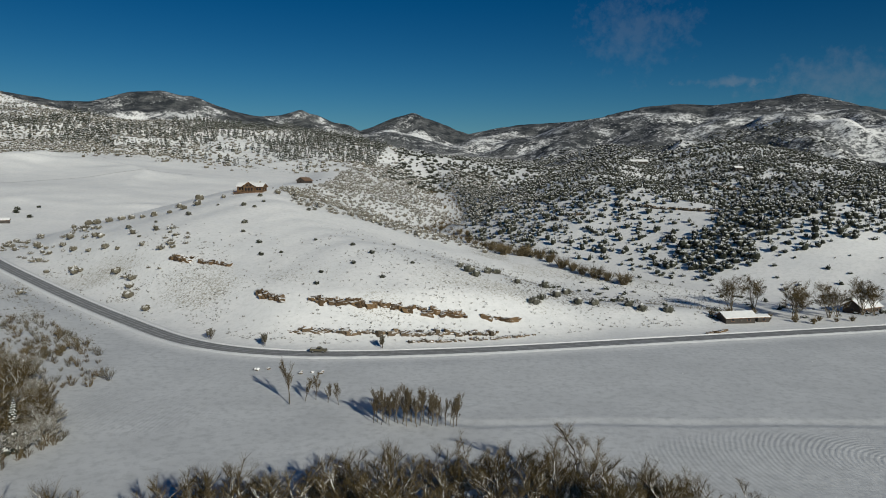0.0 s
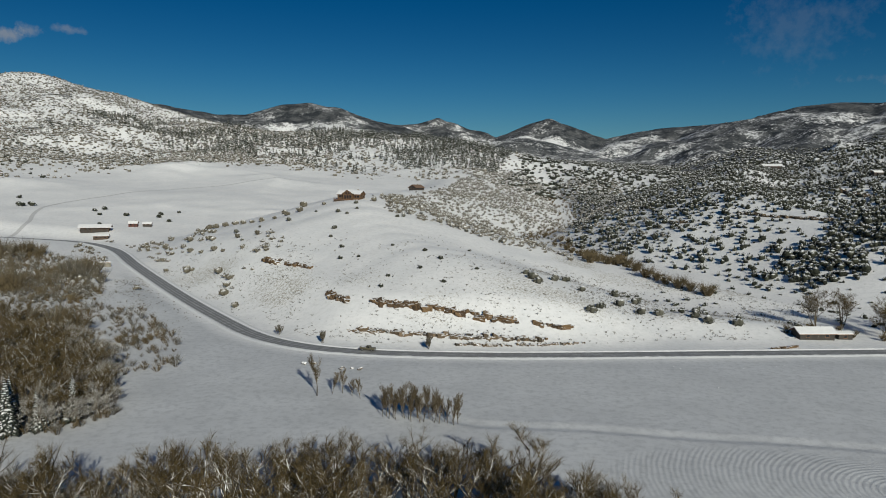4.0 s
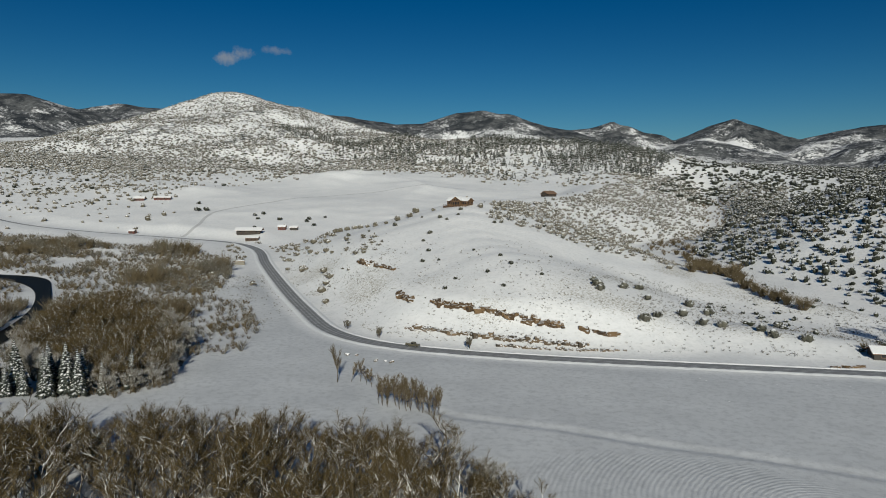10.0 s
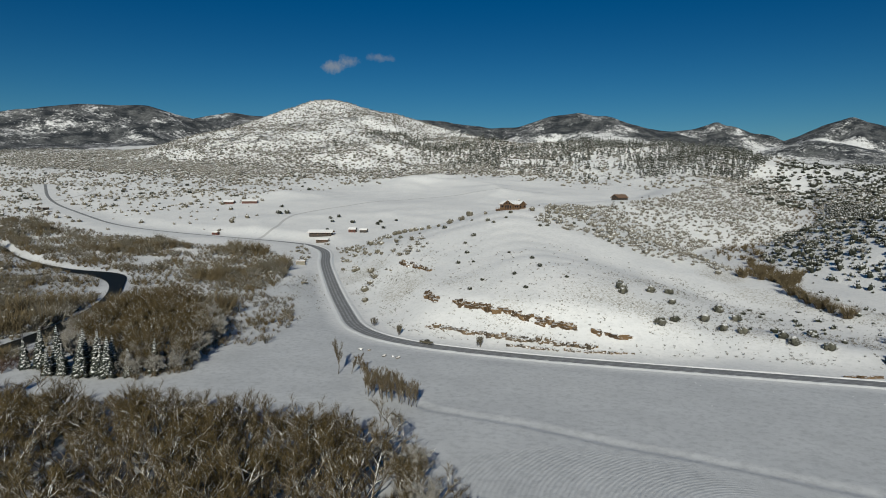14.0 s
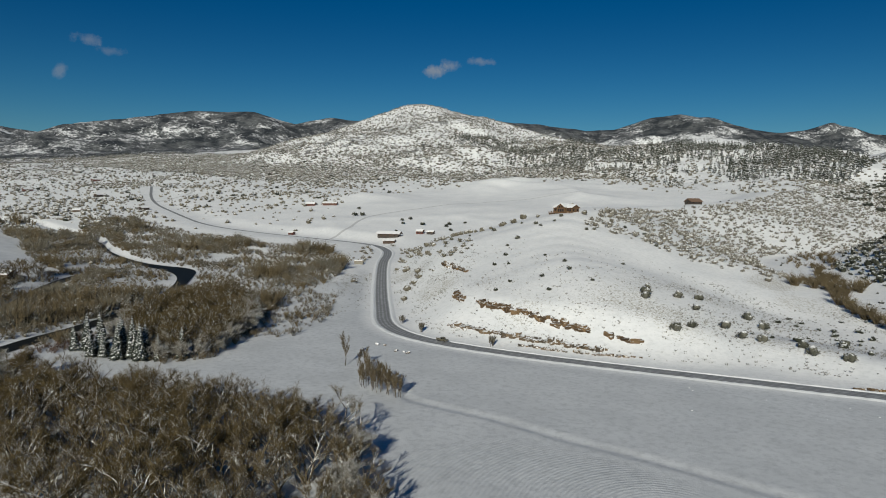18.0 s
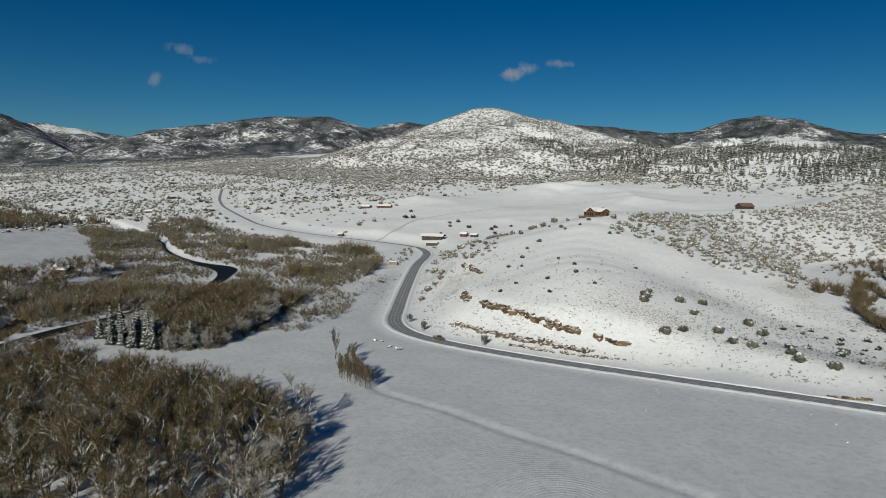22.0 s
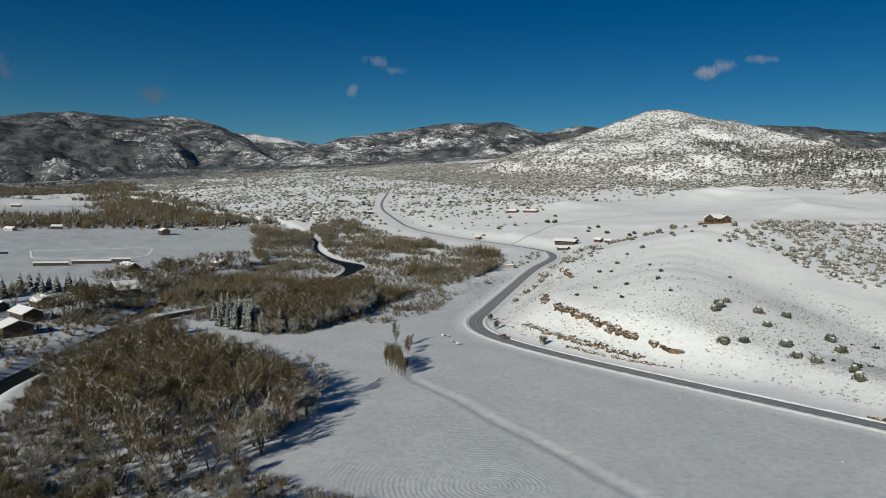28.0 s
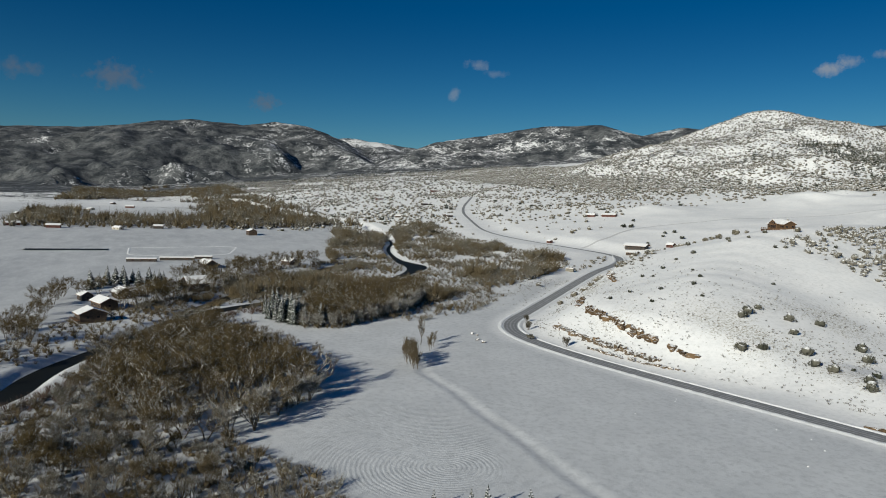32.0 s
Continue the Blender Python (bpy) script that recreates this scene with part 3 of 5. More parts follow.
# ---- plants: templates as plain arrays of vertices and triangles ----
def tubes(segs, sides):
    """Tapered tubes without caps: rows of (x0, y0, z0, x1, y1, z1, r0, r1)."""
    s = np.asarray(segs, float)
    a, b, r0, r1 = s[:, 0:3], s[:, 3:6], s[:, 6], s[:, 7]
    d = b - a
    d /= np.linalg.norm(d, axis=1, keepdims=True) + 1e-9
    ref = np.where(np.abs(d[:, 2:3]) > 0.9, [[1.0, 0, 0]], [[0, 0, 1.0]])
    u = np.cross(d, ref)
    u /= np.linalg.norm(u, axis=1, keepdims=True) + 1e-9
    w = np.cross(d, u)
    ang = np.arange(sides) * 2 * math.pi / sides
    ring = u[:, None, :] * np.cos(ang)[None, :, None] + w[:, None, :] * np.sin(ang)[None, :, None]
    v = np.concatenate([a[:, None] + ring * r0[:, None, None], b[:, None] + ring * r1[:, None, None]], 1)
    k = np.arange(sides)
    kn = (k + 1) % sides
    f = np.concatenate([np.stack([k, kn, sides + kn], 1), np.stack([k, sides + kn, sides + k], 1)])
    faces = f[None] + (np.arange(len(s)) * 2 * sides)[:, None, None]
    return v.reshape(-1, 3), faces.reshape(-1, 3)


def joined(pieces):
    vs, fs, n = [], [], 0
    for v, f in pieces:
        vs.append(v)
        fs.append(f + n)
        n += len(v)
    return np.vstack(vs), np.vstack(fs)


def tri_mesh(name, v, f, material, smooth_=False):
    me = bpy.data.meshes.new(name)
    me.vertices.add(len(v))
    me.vertices.foreach_set("co", np.asarray(v, np.float32).ravel())
    me.loops.add(len(f) * 3)
    me.loops.foreach_set("vertex_index", np.asarray(f, np.int32).ravel())
    me.polygons.add(len(f))
    me.polygons.foreach_set("loop_start", (np.arange(len(f)) * 3).astype(np.int32))
    me.update(calc_edges=True)
    if smooth_:
        me.polygons.foreach_set("use_smooth", np.ones(len(f), bool))
    me.materials.append(material)
    return me


def grow(rng, segs, p, d, length, r, level, plan, lift):
    """One limb in three bends, then its children; plan holds (children, length share, spread) by level."""
    n = 3 if level < 2 else 2 if level + 1 < len(plan) else 1
    pts = [p]
    for k in range(n):
        d = d + rng.normal(0, 0.16, 3) + np.array([0, 0, lift])
        d = d / np.linalg.norm(d)
        q = pts[-1] + d * length / n
        ra, rb = r * (1 - 0.28 * k), r * (1 - 0.28 * (k + 1))
        segs[level].append((*pts[-1], *q, ra, rb))
        pts.append(q)
    if level + 1 < len(plan):
        kids, share, spread = plan[level + 1]
        for j in range(kids):
            t = (0.35 + 0.65 * (j + rng.uniform(0.2, 0.9)) / kids) * n if level else (0.25 + 0.75 * (j + rng.uniform(0.2, 0.9)) / kids) * n
            i = min(int(t), n - 1)
            q = pts[i] + (pts[i + 1] - pts[i]) * (t - i)
            az = rng.uniform(0, 2 * math.pi)
            side = np.array([math.cos(az), math.sin(az), rng.uniform(-0.1, 0.5)])
            e = d * (1 - spread) + side * spread
            grow(rng, segs, q, e / np.linalg.norm(e), length * share * rng.uniform(0.7, 1.15) * (1.15 - 0.35 * t / n), r * 0.5, level + 1, plan, lift)


def bare_tree(seed, height, stems, plan, lift, thick=0.022, twig=0.0165):
    rng = np.random.RandomState(seed)
    segs = [[] for _ in plan]
    for s in range(stems):
        az = rng.uniform(0, 2 * math.pi)
        lean = 0.0 if stems == 1 else rng.uniform(0.12, 0.38)
        d = np.array([math.cos(az) * lean, math.sin(az) * lean, 1.0])
        grow(rng, segs, np.array([math.cos(az) * 0.25 * (stems > 1), math.sin(az) * 0.25 * (stems > 1), -0.3]), d / np.linalg.norm(d), height * rng.uniform(0.5, 0.62), height * thick, 0, plan, lift)
    wood = joined([tubes(segs[0], 6)] + [tubes(segs[k], 4) for k in range(1, len(plan) - 1)])
    fine = np.array(segs[-1])
    fine[:, 6], fine[:, 7] = twig, 0.0
    v, f = tubes(fine, 3)
    twigs = v, f.reshape(len(fine), 6, 3)[:, :3].reshape(-1, 3)
    grown = height / max(wood[0][:, 2].max(), twigs[0][:, 2].max())
    return (wood[0] * grown, wood[1]), (twigs[0] * grown, twigs[1])


ICO = bmesh.new()
bmesh.ops.create_icosphere(ICO, subdivisions=1, radius=1.0)
ICO_V = np.array([v.co[:] for v in ICO.verts])
ICO_F = np.array([[v.index for v in f.verts] for f in ICO.faces])
ICO.free()
ICO2 = bmesh.new()
bmesh.ops.create_icosphere(ICO2, subdivisions=2, radius=1.0)
ICO2_V = np.array([v.co[:] for v in ICO2.verts])
ICO2_F = np.array([[v.index for v in f.verts] for f in ICO2.faces])
ICO2.free()


def clump(seed, lumps, fine=False, flat=0.8, ragged=0.3):
    """A ragged bushy crown about 2 m across, made of torn lumps, standing on z = 0."""
    rng = np.random.RandomState(seed)
    out = []
    bv, bf = (ICO2_V, ICO2_F) if fine else (ICO_V, ICO_F)
    for k in range(lumps):
        a, r = rng.uniform(0, 2 * math.pi), rng.uniform(0.0, 0.62) * (lumps > 1)
        size = rng.uniform(0.42, 0.68) if lumps > 1 else 1.0
        v = bv * size * (1 + rng.uniform(-ragged, ragged, (len(bv), 1)))
        v = v * [1, 1, flat] + [math.cos(a) * r, math.sin(a) * r, size * flat * 0.75 + rng.uniform(0, 0.45) * (lumps > 1)]
        v[:, 2] = np.maximum(v[:, 2], -0.08)
        out.append((v, bf))
    return joined(out)


def sprigs(seed, count, reach, size):
    """Loose sprays of foliage that break a crown's outline."""
    rng = np.random.RandomState(seed)
    n = rng.normal(0, 1, (count, 3))
    n[:, 2] = np.abs(n[:, 2]) * 0.9
    n /= np.linalg.norm(n, axis=1, keepdims=True)
    c = n * reach * rng.uniform(0.75, 1.08, (count, 1)) * [1, 1, 0.95] + [0, 0, 0.25]
    t = rng.normal(0, 1, (count, 3))
    s = rng.uniform(0.6, 1.4, (count, 1)) * size
    t = np.cross(n, t)
    t /= np.linalg.norm(t, axis=1, keepdims=True)
    v = np.stack([c - t * s * 0.5, c + t * s * 0.5, c + n * s * 1.3], 1).reshape(-1, 3)
    return v, np.arange(count * 3).reshape(-1, 3)


def shrub_sticks(seed, stems, height, spread, twig=0.03):
    """Many thin stems that fan out of the ground, each with side twigs."""
    rng = np.random.RandomState(seed)
    segs = []
    for _ in range(stems):
        a, lean = rng.uniform(0, 2 * math.pi), rng.uniform(0.05, spread)
        p = np.array([math.cos(a), math.sin(a), 0]) * rng.uniform(0, 0.5) * spread * height * 0.5
        d = np.array([math.cos(a) * lean, math.sin(a) * lean, 1.0])
        h = height * rng.uniform(0.7, 1.0) / math.sqrt(1 + lean * lean) ** 0.5
        q = p + d * h * 0.5
        e = q + (d + rng.normal(0, 0.18, 3)) * h * 0.5
        segs.append((*p, *e, twig * 1.5, 0))
        for _k in range(3):
            o = p + (q - p) * rng.uniform(0.5, 1.0)
            w = o + (d + rng.normal(0, 0.38, 3)) * h * 0.32
            segs.append((*o, *w, twig * 1.2, 0))
    v, f = tubes(segs, 3)
    return v, f.reshape(len(segs), 6, 3)[:, :3].reshape(-1, 3)


def conifer(seed, height, width, tiers, boughs):
    """Boughs in drooping whorls round a stem; returns stem and needles."""
    rng = np.random.RandomState(seed)
    vs, fs, n = [], [], 0
    for k in range(tiers):
        t = k / (tiers - 1)
        z = height * (0.10 + 0.86 * t)
        reach = width * (1 - t) ** 0.85 + 0.18
        for j in range(max(4, int(boughs * (1 - 0.5 * t)))):
            a = rng.uniform(0, 2 * math.pi)
            r = reach * rng.uniform(0.72, 1.1)
            o, s = np.array([math.cos(a), math.sin(a), 0]), np.array([-math.sin(a), math.cos(a), 0])
            wide, drop = r * 0.20 + 0.07, r * rng.uniform(0.18, 0.50)
            mid, tip = o * r * 0.55 + [0, 0, z - drop * 0.2], o * r + [0, 0, z - drop]
            root = np.array([0, 0, z + 0.15])
            v = np.array([root, mid + s * wide, mid - s * wide, tip, mid + [0, 0, 0.16 + 0.05 * r], mid - [0, 0, 0.25 + 0.1 * r]])
            f = np.array([[0, 1, 4], [0, 4, 2], [1, 3, 4], [4, 3, 2], [0, 5, 1], [0, 2, 5], [1, 5, 3], [5, 2, 3]])
            vs.append(v)
            fs.append(f + n)
            n += 6
    top = tubes([(0, 0, height * 0.9, 0, 0, height * 1.03, 0.09, 0.02)], 4)
    needles = joined([(np.vstack(vs), np.vstack(fs)), top])
    return tubes([(0, 0, -0.3, 0, 0, height * 0.5, height * 0.017, height * 0.01), (0, 0, height * 0.5, 0, 0, height * 0.93, height * 0.01, 0.02)], 6), needles


def strewn(name, templates, places, material, label, category):
    """One object of stuff: copies of templates at rows of (x, y, z, scale, turn, tall)."""
    places = np.asarray(places, float)
    rng = np.random.RandomState(len(places))
    pick = rng.randint(0, len(templates), len(places))
    vs, fs, n = [], [], 0
    for k, (tv, tf) in enumerate(templates):
        p = places[pick == k]
        if not len(p):
            continue
        c, s = np.cos(p[:, 4]), np.sin(p[:, 4])
        x = (tv[None, :, 0] * c[:, None] - tv[None, :, 1] * s[:, None]) * p[:, 3:4] + p[:, 0:1]
        y = (tv[None, :, 0] * s[:, None] + tv[None, :, 1] * c[:, None]) * p[:, 3:4] + p[:, 1:2]
        z = tv[None, :, 2] * p[:, 3:4] * p[:, 5:6] + p[:, 2:3]
        v = np.stack([x, y, z], -1).reshape(-1, 3)
        f = (tf[None] + (np.arange(len(p)) * len(tv))[:, None, None]).reshape(-1, 3) + n
        vs.append(v)
        fs.append(f)
        n += len(v)
    ob = new(name, tri_mesh(name, np.vstack(vs), np.vstack(fs), material))
    return tagged(ob, label, category, kind="stuff")


def inside(x, y, poly):
    hit = np.zeros(np.shape(x), bool)
    for (ax, ay), (bx, by) in zip(poly, poly[1:] + poly[:1]):
        cross = ((ay > y) != (by > y)) & (x < (bx - ax) * (y - ay) / (by - ay + 1e-12) + ax)
        hit ^= cross
    return hit


def sown(seed, box, tries, keep, gap=0.0):
    """Random places in a box (x0, x1, y0, y1), kept with the chance that keep(x, y, z) gives, at least gap apart."""
    rng = np.random.RandomState(seed)
    x, y = rng.uniform(box[0], box[1], tries), rng.uniform(box[2], box[3], tries)
    z = floor_z(x, y)
    ok = rng.uniform(0, 1, tries) < keep(x, y, z)
    x, y, z = x[ok], y[ok], z[ok]
    if gap:
        cells, pick = {}, []
        for i in range(len(x)):
            cx, cy = int(x[i] // gap), int(y[i] // gap)
            if all((x[i] - x[j]) ** 2 + (y[i] - y[j]) ** 2 > gap * gap for u in (-1, 0, 1) for w in (-1, 0, 1) for j in cells.get((cx + u, cy + w), ())):
                cells.setdefault((cx, cy), []).append(i)
                pick.append(i)
        x, y, z = x[pick], y[pick], z[pick]
    return x, y, z, rng


def rows_of(x, y, z, rng, lo, hi, tall=(0.8, 1.2), sink=0.1):
    n = len(x)
    s = lo + (hi - lo) * rng.uniform(0, 1, n) ** 1.6
    return np.column_stack([x, y, z - sink * s, s, rng.uniform(0, 6.28, n), rng.uniform(tall[0], tall[1], n)])


def off_road(x, y, gap=9):
    d, _, _ = along(x, y, ROAD_LINE)
    return d > gap


def off_river(x, y, gap=9):
    d, _, _ = along(x, y, RIVER_LINE)
    return d > gap


# ---- the groves of bare cottonwoods on the valley floor ----
RIVER_WOOD = [(-46, 98), (-75, 108), (-104, 88), (-84, 66), (-48, 50), (-14, 44), (30, 44), (66, 40), (108, 62), (104, 96), (66, 92), (66, 74), (30, 60), (-12, 57), (-42, 66), (-62, 84)]
GROVE = [(24, 122), (44, 108), (64, 94), (66, 74), (30, 60), (-12, 57), (-42, 66), (-62, 84), (-46, 98), (-20, 113)]
GROVE_TWO = [(-84, 130), (-81, 147), (-100, 171), (-124, 195), (-160, 214), (-198, 226), (-196, 192), (-168, 158), (-140, 138), (-112, 127)]


def make_tree(name, wood, twigs, label, group, category="tree", wood_mat=None, twig_mat=None):
    top = new(name)
    tagged(top, label, category, group)
    for part_name, (v, f), mat in (("trunk", wood, wood_mat or BARK), ("crown", twigs, twig_mat or TWIG)):
        ob = new(part_name, tri_mesh(part_name, v, f, mat))
        ob.parent = top
    return top


PLAN = [(1, 1, 0), (6, 0.62, 0.54), (6, 0.52, 0.48), (19, 0.85, 0.5)]


def plant(kinds, x, y, z, rng, lo, hi, size=None):
    """Set the first of each kind down, then copies of them."""
    used = set()
    for i in range(len(x)):
        k = rng.randint(len(kinds))
        s = rng.uniform(lo, hi) * (1.0 if size is None else size[i])
        m = pose(x[i], y[i], z[i] - 0.1, rng.uniform(-3, 3), rng.uniform(-3, 3), rng.uniform(0, 360))
        if k not in used:
            used.add(k)
            kinds[k].matrix_basis = m @ Matrix.Diagonal((s, s, s, 1))
        else:
            one = copy_thing(kinds[k], m)
            one.scale = (s, s, s)


kinds = [make_tree("cottonwood", *bare_tree(11 + k, 13.5, 2 + k % 3, PLAN, 0.10, 0.020), "leafless brown cottonwood with snow on its limbs", "cottonwood grove") for k in range(5)]
x, y, z, rng = sown(5, (-75, 72, 50, 126), 9000, lambda x, y, z: inside(x, y, GROVE) * smooth(rough(x, y, 22, 2, 28), -1.1, -0.35), 5.9)
plant(kinds, x, y, z, rng, 0.78, 1.3, 1 - 0.3 * smooth(x, 22, 55))
kinds = [make_tree("cottonwood", *bare_tree(51 + k, 7.5, 4 + k % 3, PLAN, 0.12, 0.012, 0.015), "small many-stemmed bare cottonwood between grove and river", "riverbank saplings", twig_mat=(TWIG, PALE, WILLOW, PALE)[k]) for k in range(4)]
x, y, z, rng = sown(8, (-110, 112, 36, 112), 5000, lambda x, y, z: inside(x, y, RIVER_WOOD) * smooth(rough(x, y, 26, 2, 27), -0.7, 0.0) * off_river(x, y, 17), 6.6)
plant(kinds, x, y, z, rng, 0.6, 1.1, 1 + 0.7 * smooth(-x, 0, 45))
kinds = [make_tree("cottonwood", *bare_tree(31 + k, 12.0, 2 + k % 3, PLAN, 0.09, 0.019), "leafless olive-brown cottonwood with snow on its lower limbs", "riverside cottonwoods") for k in range(4)]
x, y, z, rng = sown(6, (-205, -75, 110, 230), 9000, lambda x, y, z: inside(x, y, GROVE_TWO) * (along(x, y, [(a, b, 0) for a, b in GROVE_TWO + GROVE_TWO[:1]])[0] > 3.5), 5.0)
plant(kinds, x, y, z, rng, 0.75, 1.2)


def rim_of(poly, x, y):
    """Distance to the outline of a wood."""
    return along(x, y, [(a, b, 0) for a, b in poly + poly[:1]])[0]


rim_kinds = [make_tree("rimed_cottonwood", *bare_tree(71 + k, 8.5, 3 + k % 3, PLAN, 0.05, 0.015, 0.02), "small cottonwood white with rime at the wood's edge", "rimed trees", twig_mat=RIME) for k in range(3)]
x, y, z, rng = sown(7, (-205, 72, 56, 230), 12000, lambda x, y, z: np.where(inside(x, y, GROVE_TWO), smooth(rim_of(GROVE_TWO, x, y), 8, 3) * (x > -165), inside(x, y, GROVE) * smooth(rim_of(GROVE, x, y), 6, 1) * (y > 90) * 0.5) * 0.6, 5.0)
plant(rim_kinds, x, y, z, rng, 0.85, 1.4)

# ---- brush, willows and junipers too many to count ----
def right_of_crest(x, y):
    d, _, side = along(x, y, CREST)
    return side, d


WILLOW_BED = [(-195, 228), (-176, 258), (-200, 300), (-235, 338), (-290, 385), (-340, 400), (-420, 390), (-520, 380), (-640, 390), (-760, 360), (-640, 318), (-450, 290), (-330, 272), (-260, 245)]
THICKET = [(72, 96), (98, 112), (120, 110), (124, 70), (118, 40), (70, 22), (20, 34), (-24, 44), (18, 58), (62, 72)]
EDGE = [(-100, 172), (-92, 190), (-110, 220), (-150, 262), (-185, 262), (-175, 230), (-130, 200)]
def heart(seed, wide, tall):
    """The dense middle of a thicket, where the stems hide one another."""
    v, f = clump(seed, 2, False, 0.8, 0.42)
    return v * [wide, wide, tall], f


willows = [joined([shrub_sticks(200 + k, 22, 3.9, 0.95, 0.036), heart(205 + k, 1.05, 1.15)]) for k in range(4)]
reeds = [shrub_sticks(220 + k, 16, 2.4, 0.8, 0.024) for k in range(3)]



def river_brush(x, y, z):
    d, _, _ = along(x, y, RIVER_LINE)
    near = (d < 62) & (x < -135) & (x > -640) & (y > 100)
    return (inside(x, y, WILLOW_BED) | near) * (d > 6.0 + 5.0 * np.exp(-((x + 320) / 60) ** 2)) * off_road(x, y, 11) * smooth(rough(x, y, 34, 2, 8), -1.0, -0.2) * ~inside(x, y, GROVE_TWO)


x, y, z, rng = sown(21, (-770, -130, 90, 405), 34000, river_brush, 3.1)
tallness = (1.0 + 1.3 * smooth(wave(x, y, 48, 88), -0.2, 0.6)) * (0.65 + 0.7 * smooth(wave(x, y, 13, 89), -0.5, 0.5))
rows = rows_of(x, y, z, rng, 0.6, 1.25)
rows[:, 3] *= tallness
rimed = rng.uniform(0, 1, len(rows)) < 0.55
strewn("willow_thicket", willows, rows[~rimed], WILLOW, "russet leafless willow thicket along the snowy river", "willows")
strewn("rimed_thicket", willows, rows[rimed], PALE, "grey frosted willow thicket along the snowy river", "willows")
x, y, z, rng = sown(24, (-420, -30, -10, 190), 11000, lambda x, y, z: (y < 128) * (along(x, y, RIVER_LINE)[0] > 7) * (along(x, y, RIVER_LINE)[0] < 42) * (along(x, y, RIVER_LINE)[2] > 0) * smooth(rough(x, y, 26, 2, 9), -0.75, 0.0), 3.2)
strewn("bank_thicket", willows, rows_of(x, y, z, rng, 0.45, 1.15), WILLOW, "brown willows on the far bank among the houses", "willows")
x, y, z, rng = sown(22, (-200, 120, 30, 265), 26000, lambda x, y, z: (inside(x, y, THICKET) | inside(x, y, EDGE) | inside(x, y, GROVE_TWO) | inside(x, y, RIVER_WOOD) | (inside(x, y, GROVE) & (wave(x, y, 20, 3) > 0.45))) * off_river(x, y, 15) * (0.2 + 0.8 * smooth(wave(x, y, 16, 18), -0.3, 0.3)), 1.9)
rows = rows_of(x, y, z, rng, 0.7, 1.9)
rimed = rng.uniform(0, 1, len(rows)) < 0.5
strewn("low_brush", reeds, rows[~rimed], WILLOW, "low brown brush with snow under the cottonwoods", "brush")
strewn("rimed_low_brush", reeds, rows[rimed], PALE, "low grey frosted brush under the cottonwoods", "brush")
x, y, z, rng = sown(26, (-150, 120, -10, 130), 9000, lambda x, y, z: smooth(along(x, y, RIVER_LINE)[0], 25, 17) * (along(x, y, RIVER_LINE)[0] > 13.5) * (along(x, y, RIVER_LINE)[2] < 0), 1.4)
strewn("osier_bank", reeds, rows_of(x, y, z, rng, 0.9, 1.8), MAROON, "maroon osier brush on the bank above the river", "brush")
x, y, z, rng = sown(25, (-110, 130, 18, 118), 9000, lambda x, y, z: (inside(x, y, THICKET) | inside(x, y, RIVER_WOOD)) * off_river(x, y, 15) * smooth(rough(x, y, 20, 2, 19), -0.6, 0.1), 2.6)
rows = rows_of(x, y, z, rng, 0.4, 1.3)
rimed = rng.uniform(0, 1, len(rows)) < 0.3
strewn("tall_brush", willows, rows[~rimed], WILLOW, "tall brown brush beside the grove", "brush")
strewn("rimed_brush", willows, rows[rimed], PALE, "tall grey frosted brush beside the grove", "brush")
x, y, z, rng = sown(27, (-345, -60, 10, 215), 14000, lambda x, y, z: np.where(along(x, y, SIDE_LINE)[0] < 26, (along(x, y, SIDE_LINE)[0] > 5) * smooth(rough(x, y, 18, 2, 29), -0.5, 0.2), 0) * off_river(x, y, 8), 2.6)
rows = rows_of(x, y, z, rng, 0.5, 1.4)
rimed = rng.uniform(0, 1, len(rows)) < 0.5
strewn("channel_brush", willows, rows[~rimed], WILLOW, "brown brush along the side channel", "brush")
strewn("rimed_channel_brush", willows, rows[rimed], PALE, "grey frosted brush along the side channel", "brush")
# woods of the upper valley
x, y, z, rng = sown(23, (-2300, -640, -380, 330), 34000, lambda x, y, z: smooth(rough(x, y * 1.5, 200, 3, 46), -0.25, 0.15) * smooth(-x, 690, 730) * (np.abs(y - (70 + 0.10 * (x + 800))) < 220) * off_river(x, y, 12), 8.0)
rows = rows_of(x, y, z, rng, 1.0, 2.9)
rimed = rng.uniform(0, 1, len(rows)) < 0.45
far_sticks = [joined([(v * [1.0, 1.0, 1.25], f) for v, f in (shrub_sticks(240 + k, 14, 5.0, 0.9, 0.09), heart(245 + k, 1.5, 1.9))]) for k in range(3)]
strewn("rimed_cottonwoods", far_sticks, rows[rimed], PALE, "grey frosted leafless woods on the upper valley floor", "woods")
strewn("far_cottonwoods", far_sticks, rows[~rimed], WILLOW, "brown leafless woods on the upper valley floor", "woods")

# junipers across the ravine
jun = [joined([clump(300 + k, 4, ragged=0.30), sprigs(320 + k, 18, 0.95, 0.26)]) for k in range(5)]
lone = [joined([clump(340 + k, 1, flat=0.75, ragged=0.34), sprigs(345 + k, 8, 1.0, 0.4)]) for k in range(4)]


def east_side(x, y, z):
    d, _, side = along(x, y, RAVINE)
    ok = (side < 0) & (d > 8) & (z > 1.5)
    shade = 0.42 + 0.58 * smooth(rough(x, y, 60, 3, 66), -0.5, 0.2)
    return ok * shade * (0.5 + 0.5 * smooth(z, 4, 18))


x, y, z, rng = sown(31, (20, 640, 395, 1050), 30000, east_side, 3.5)
strewn("juniper_woods", jun, rows_of(x, y, z, rng, 0.9, 3.0, (1.1, 1.65)), JUNIPER, "dark green junipers dusted with snow on the hillside", "junipers")
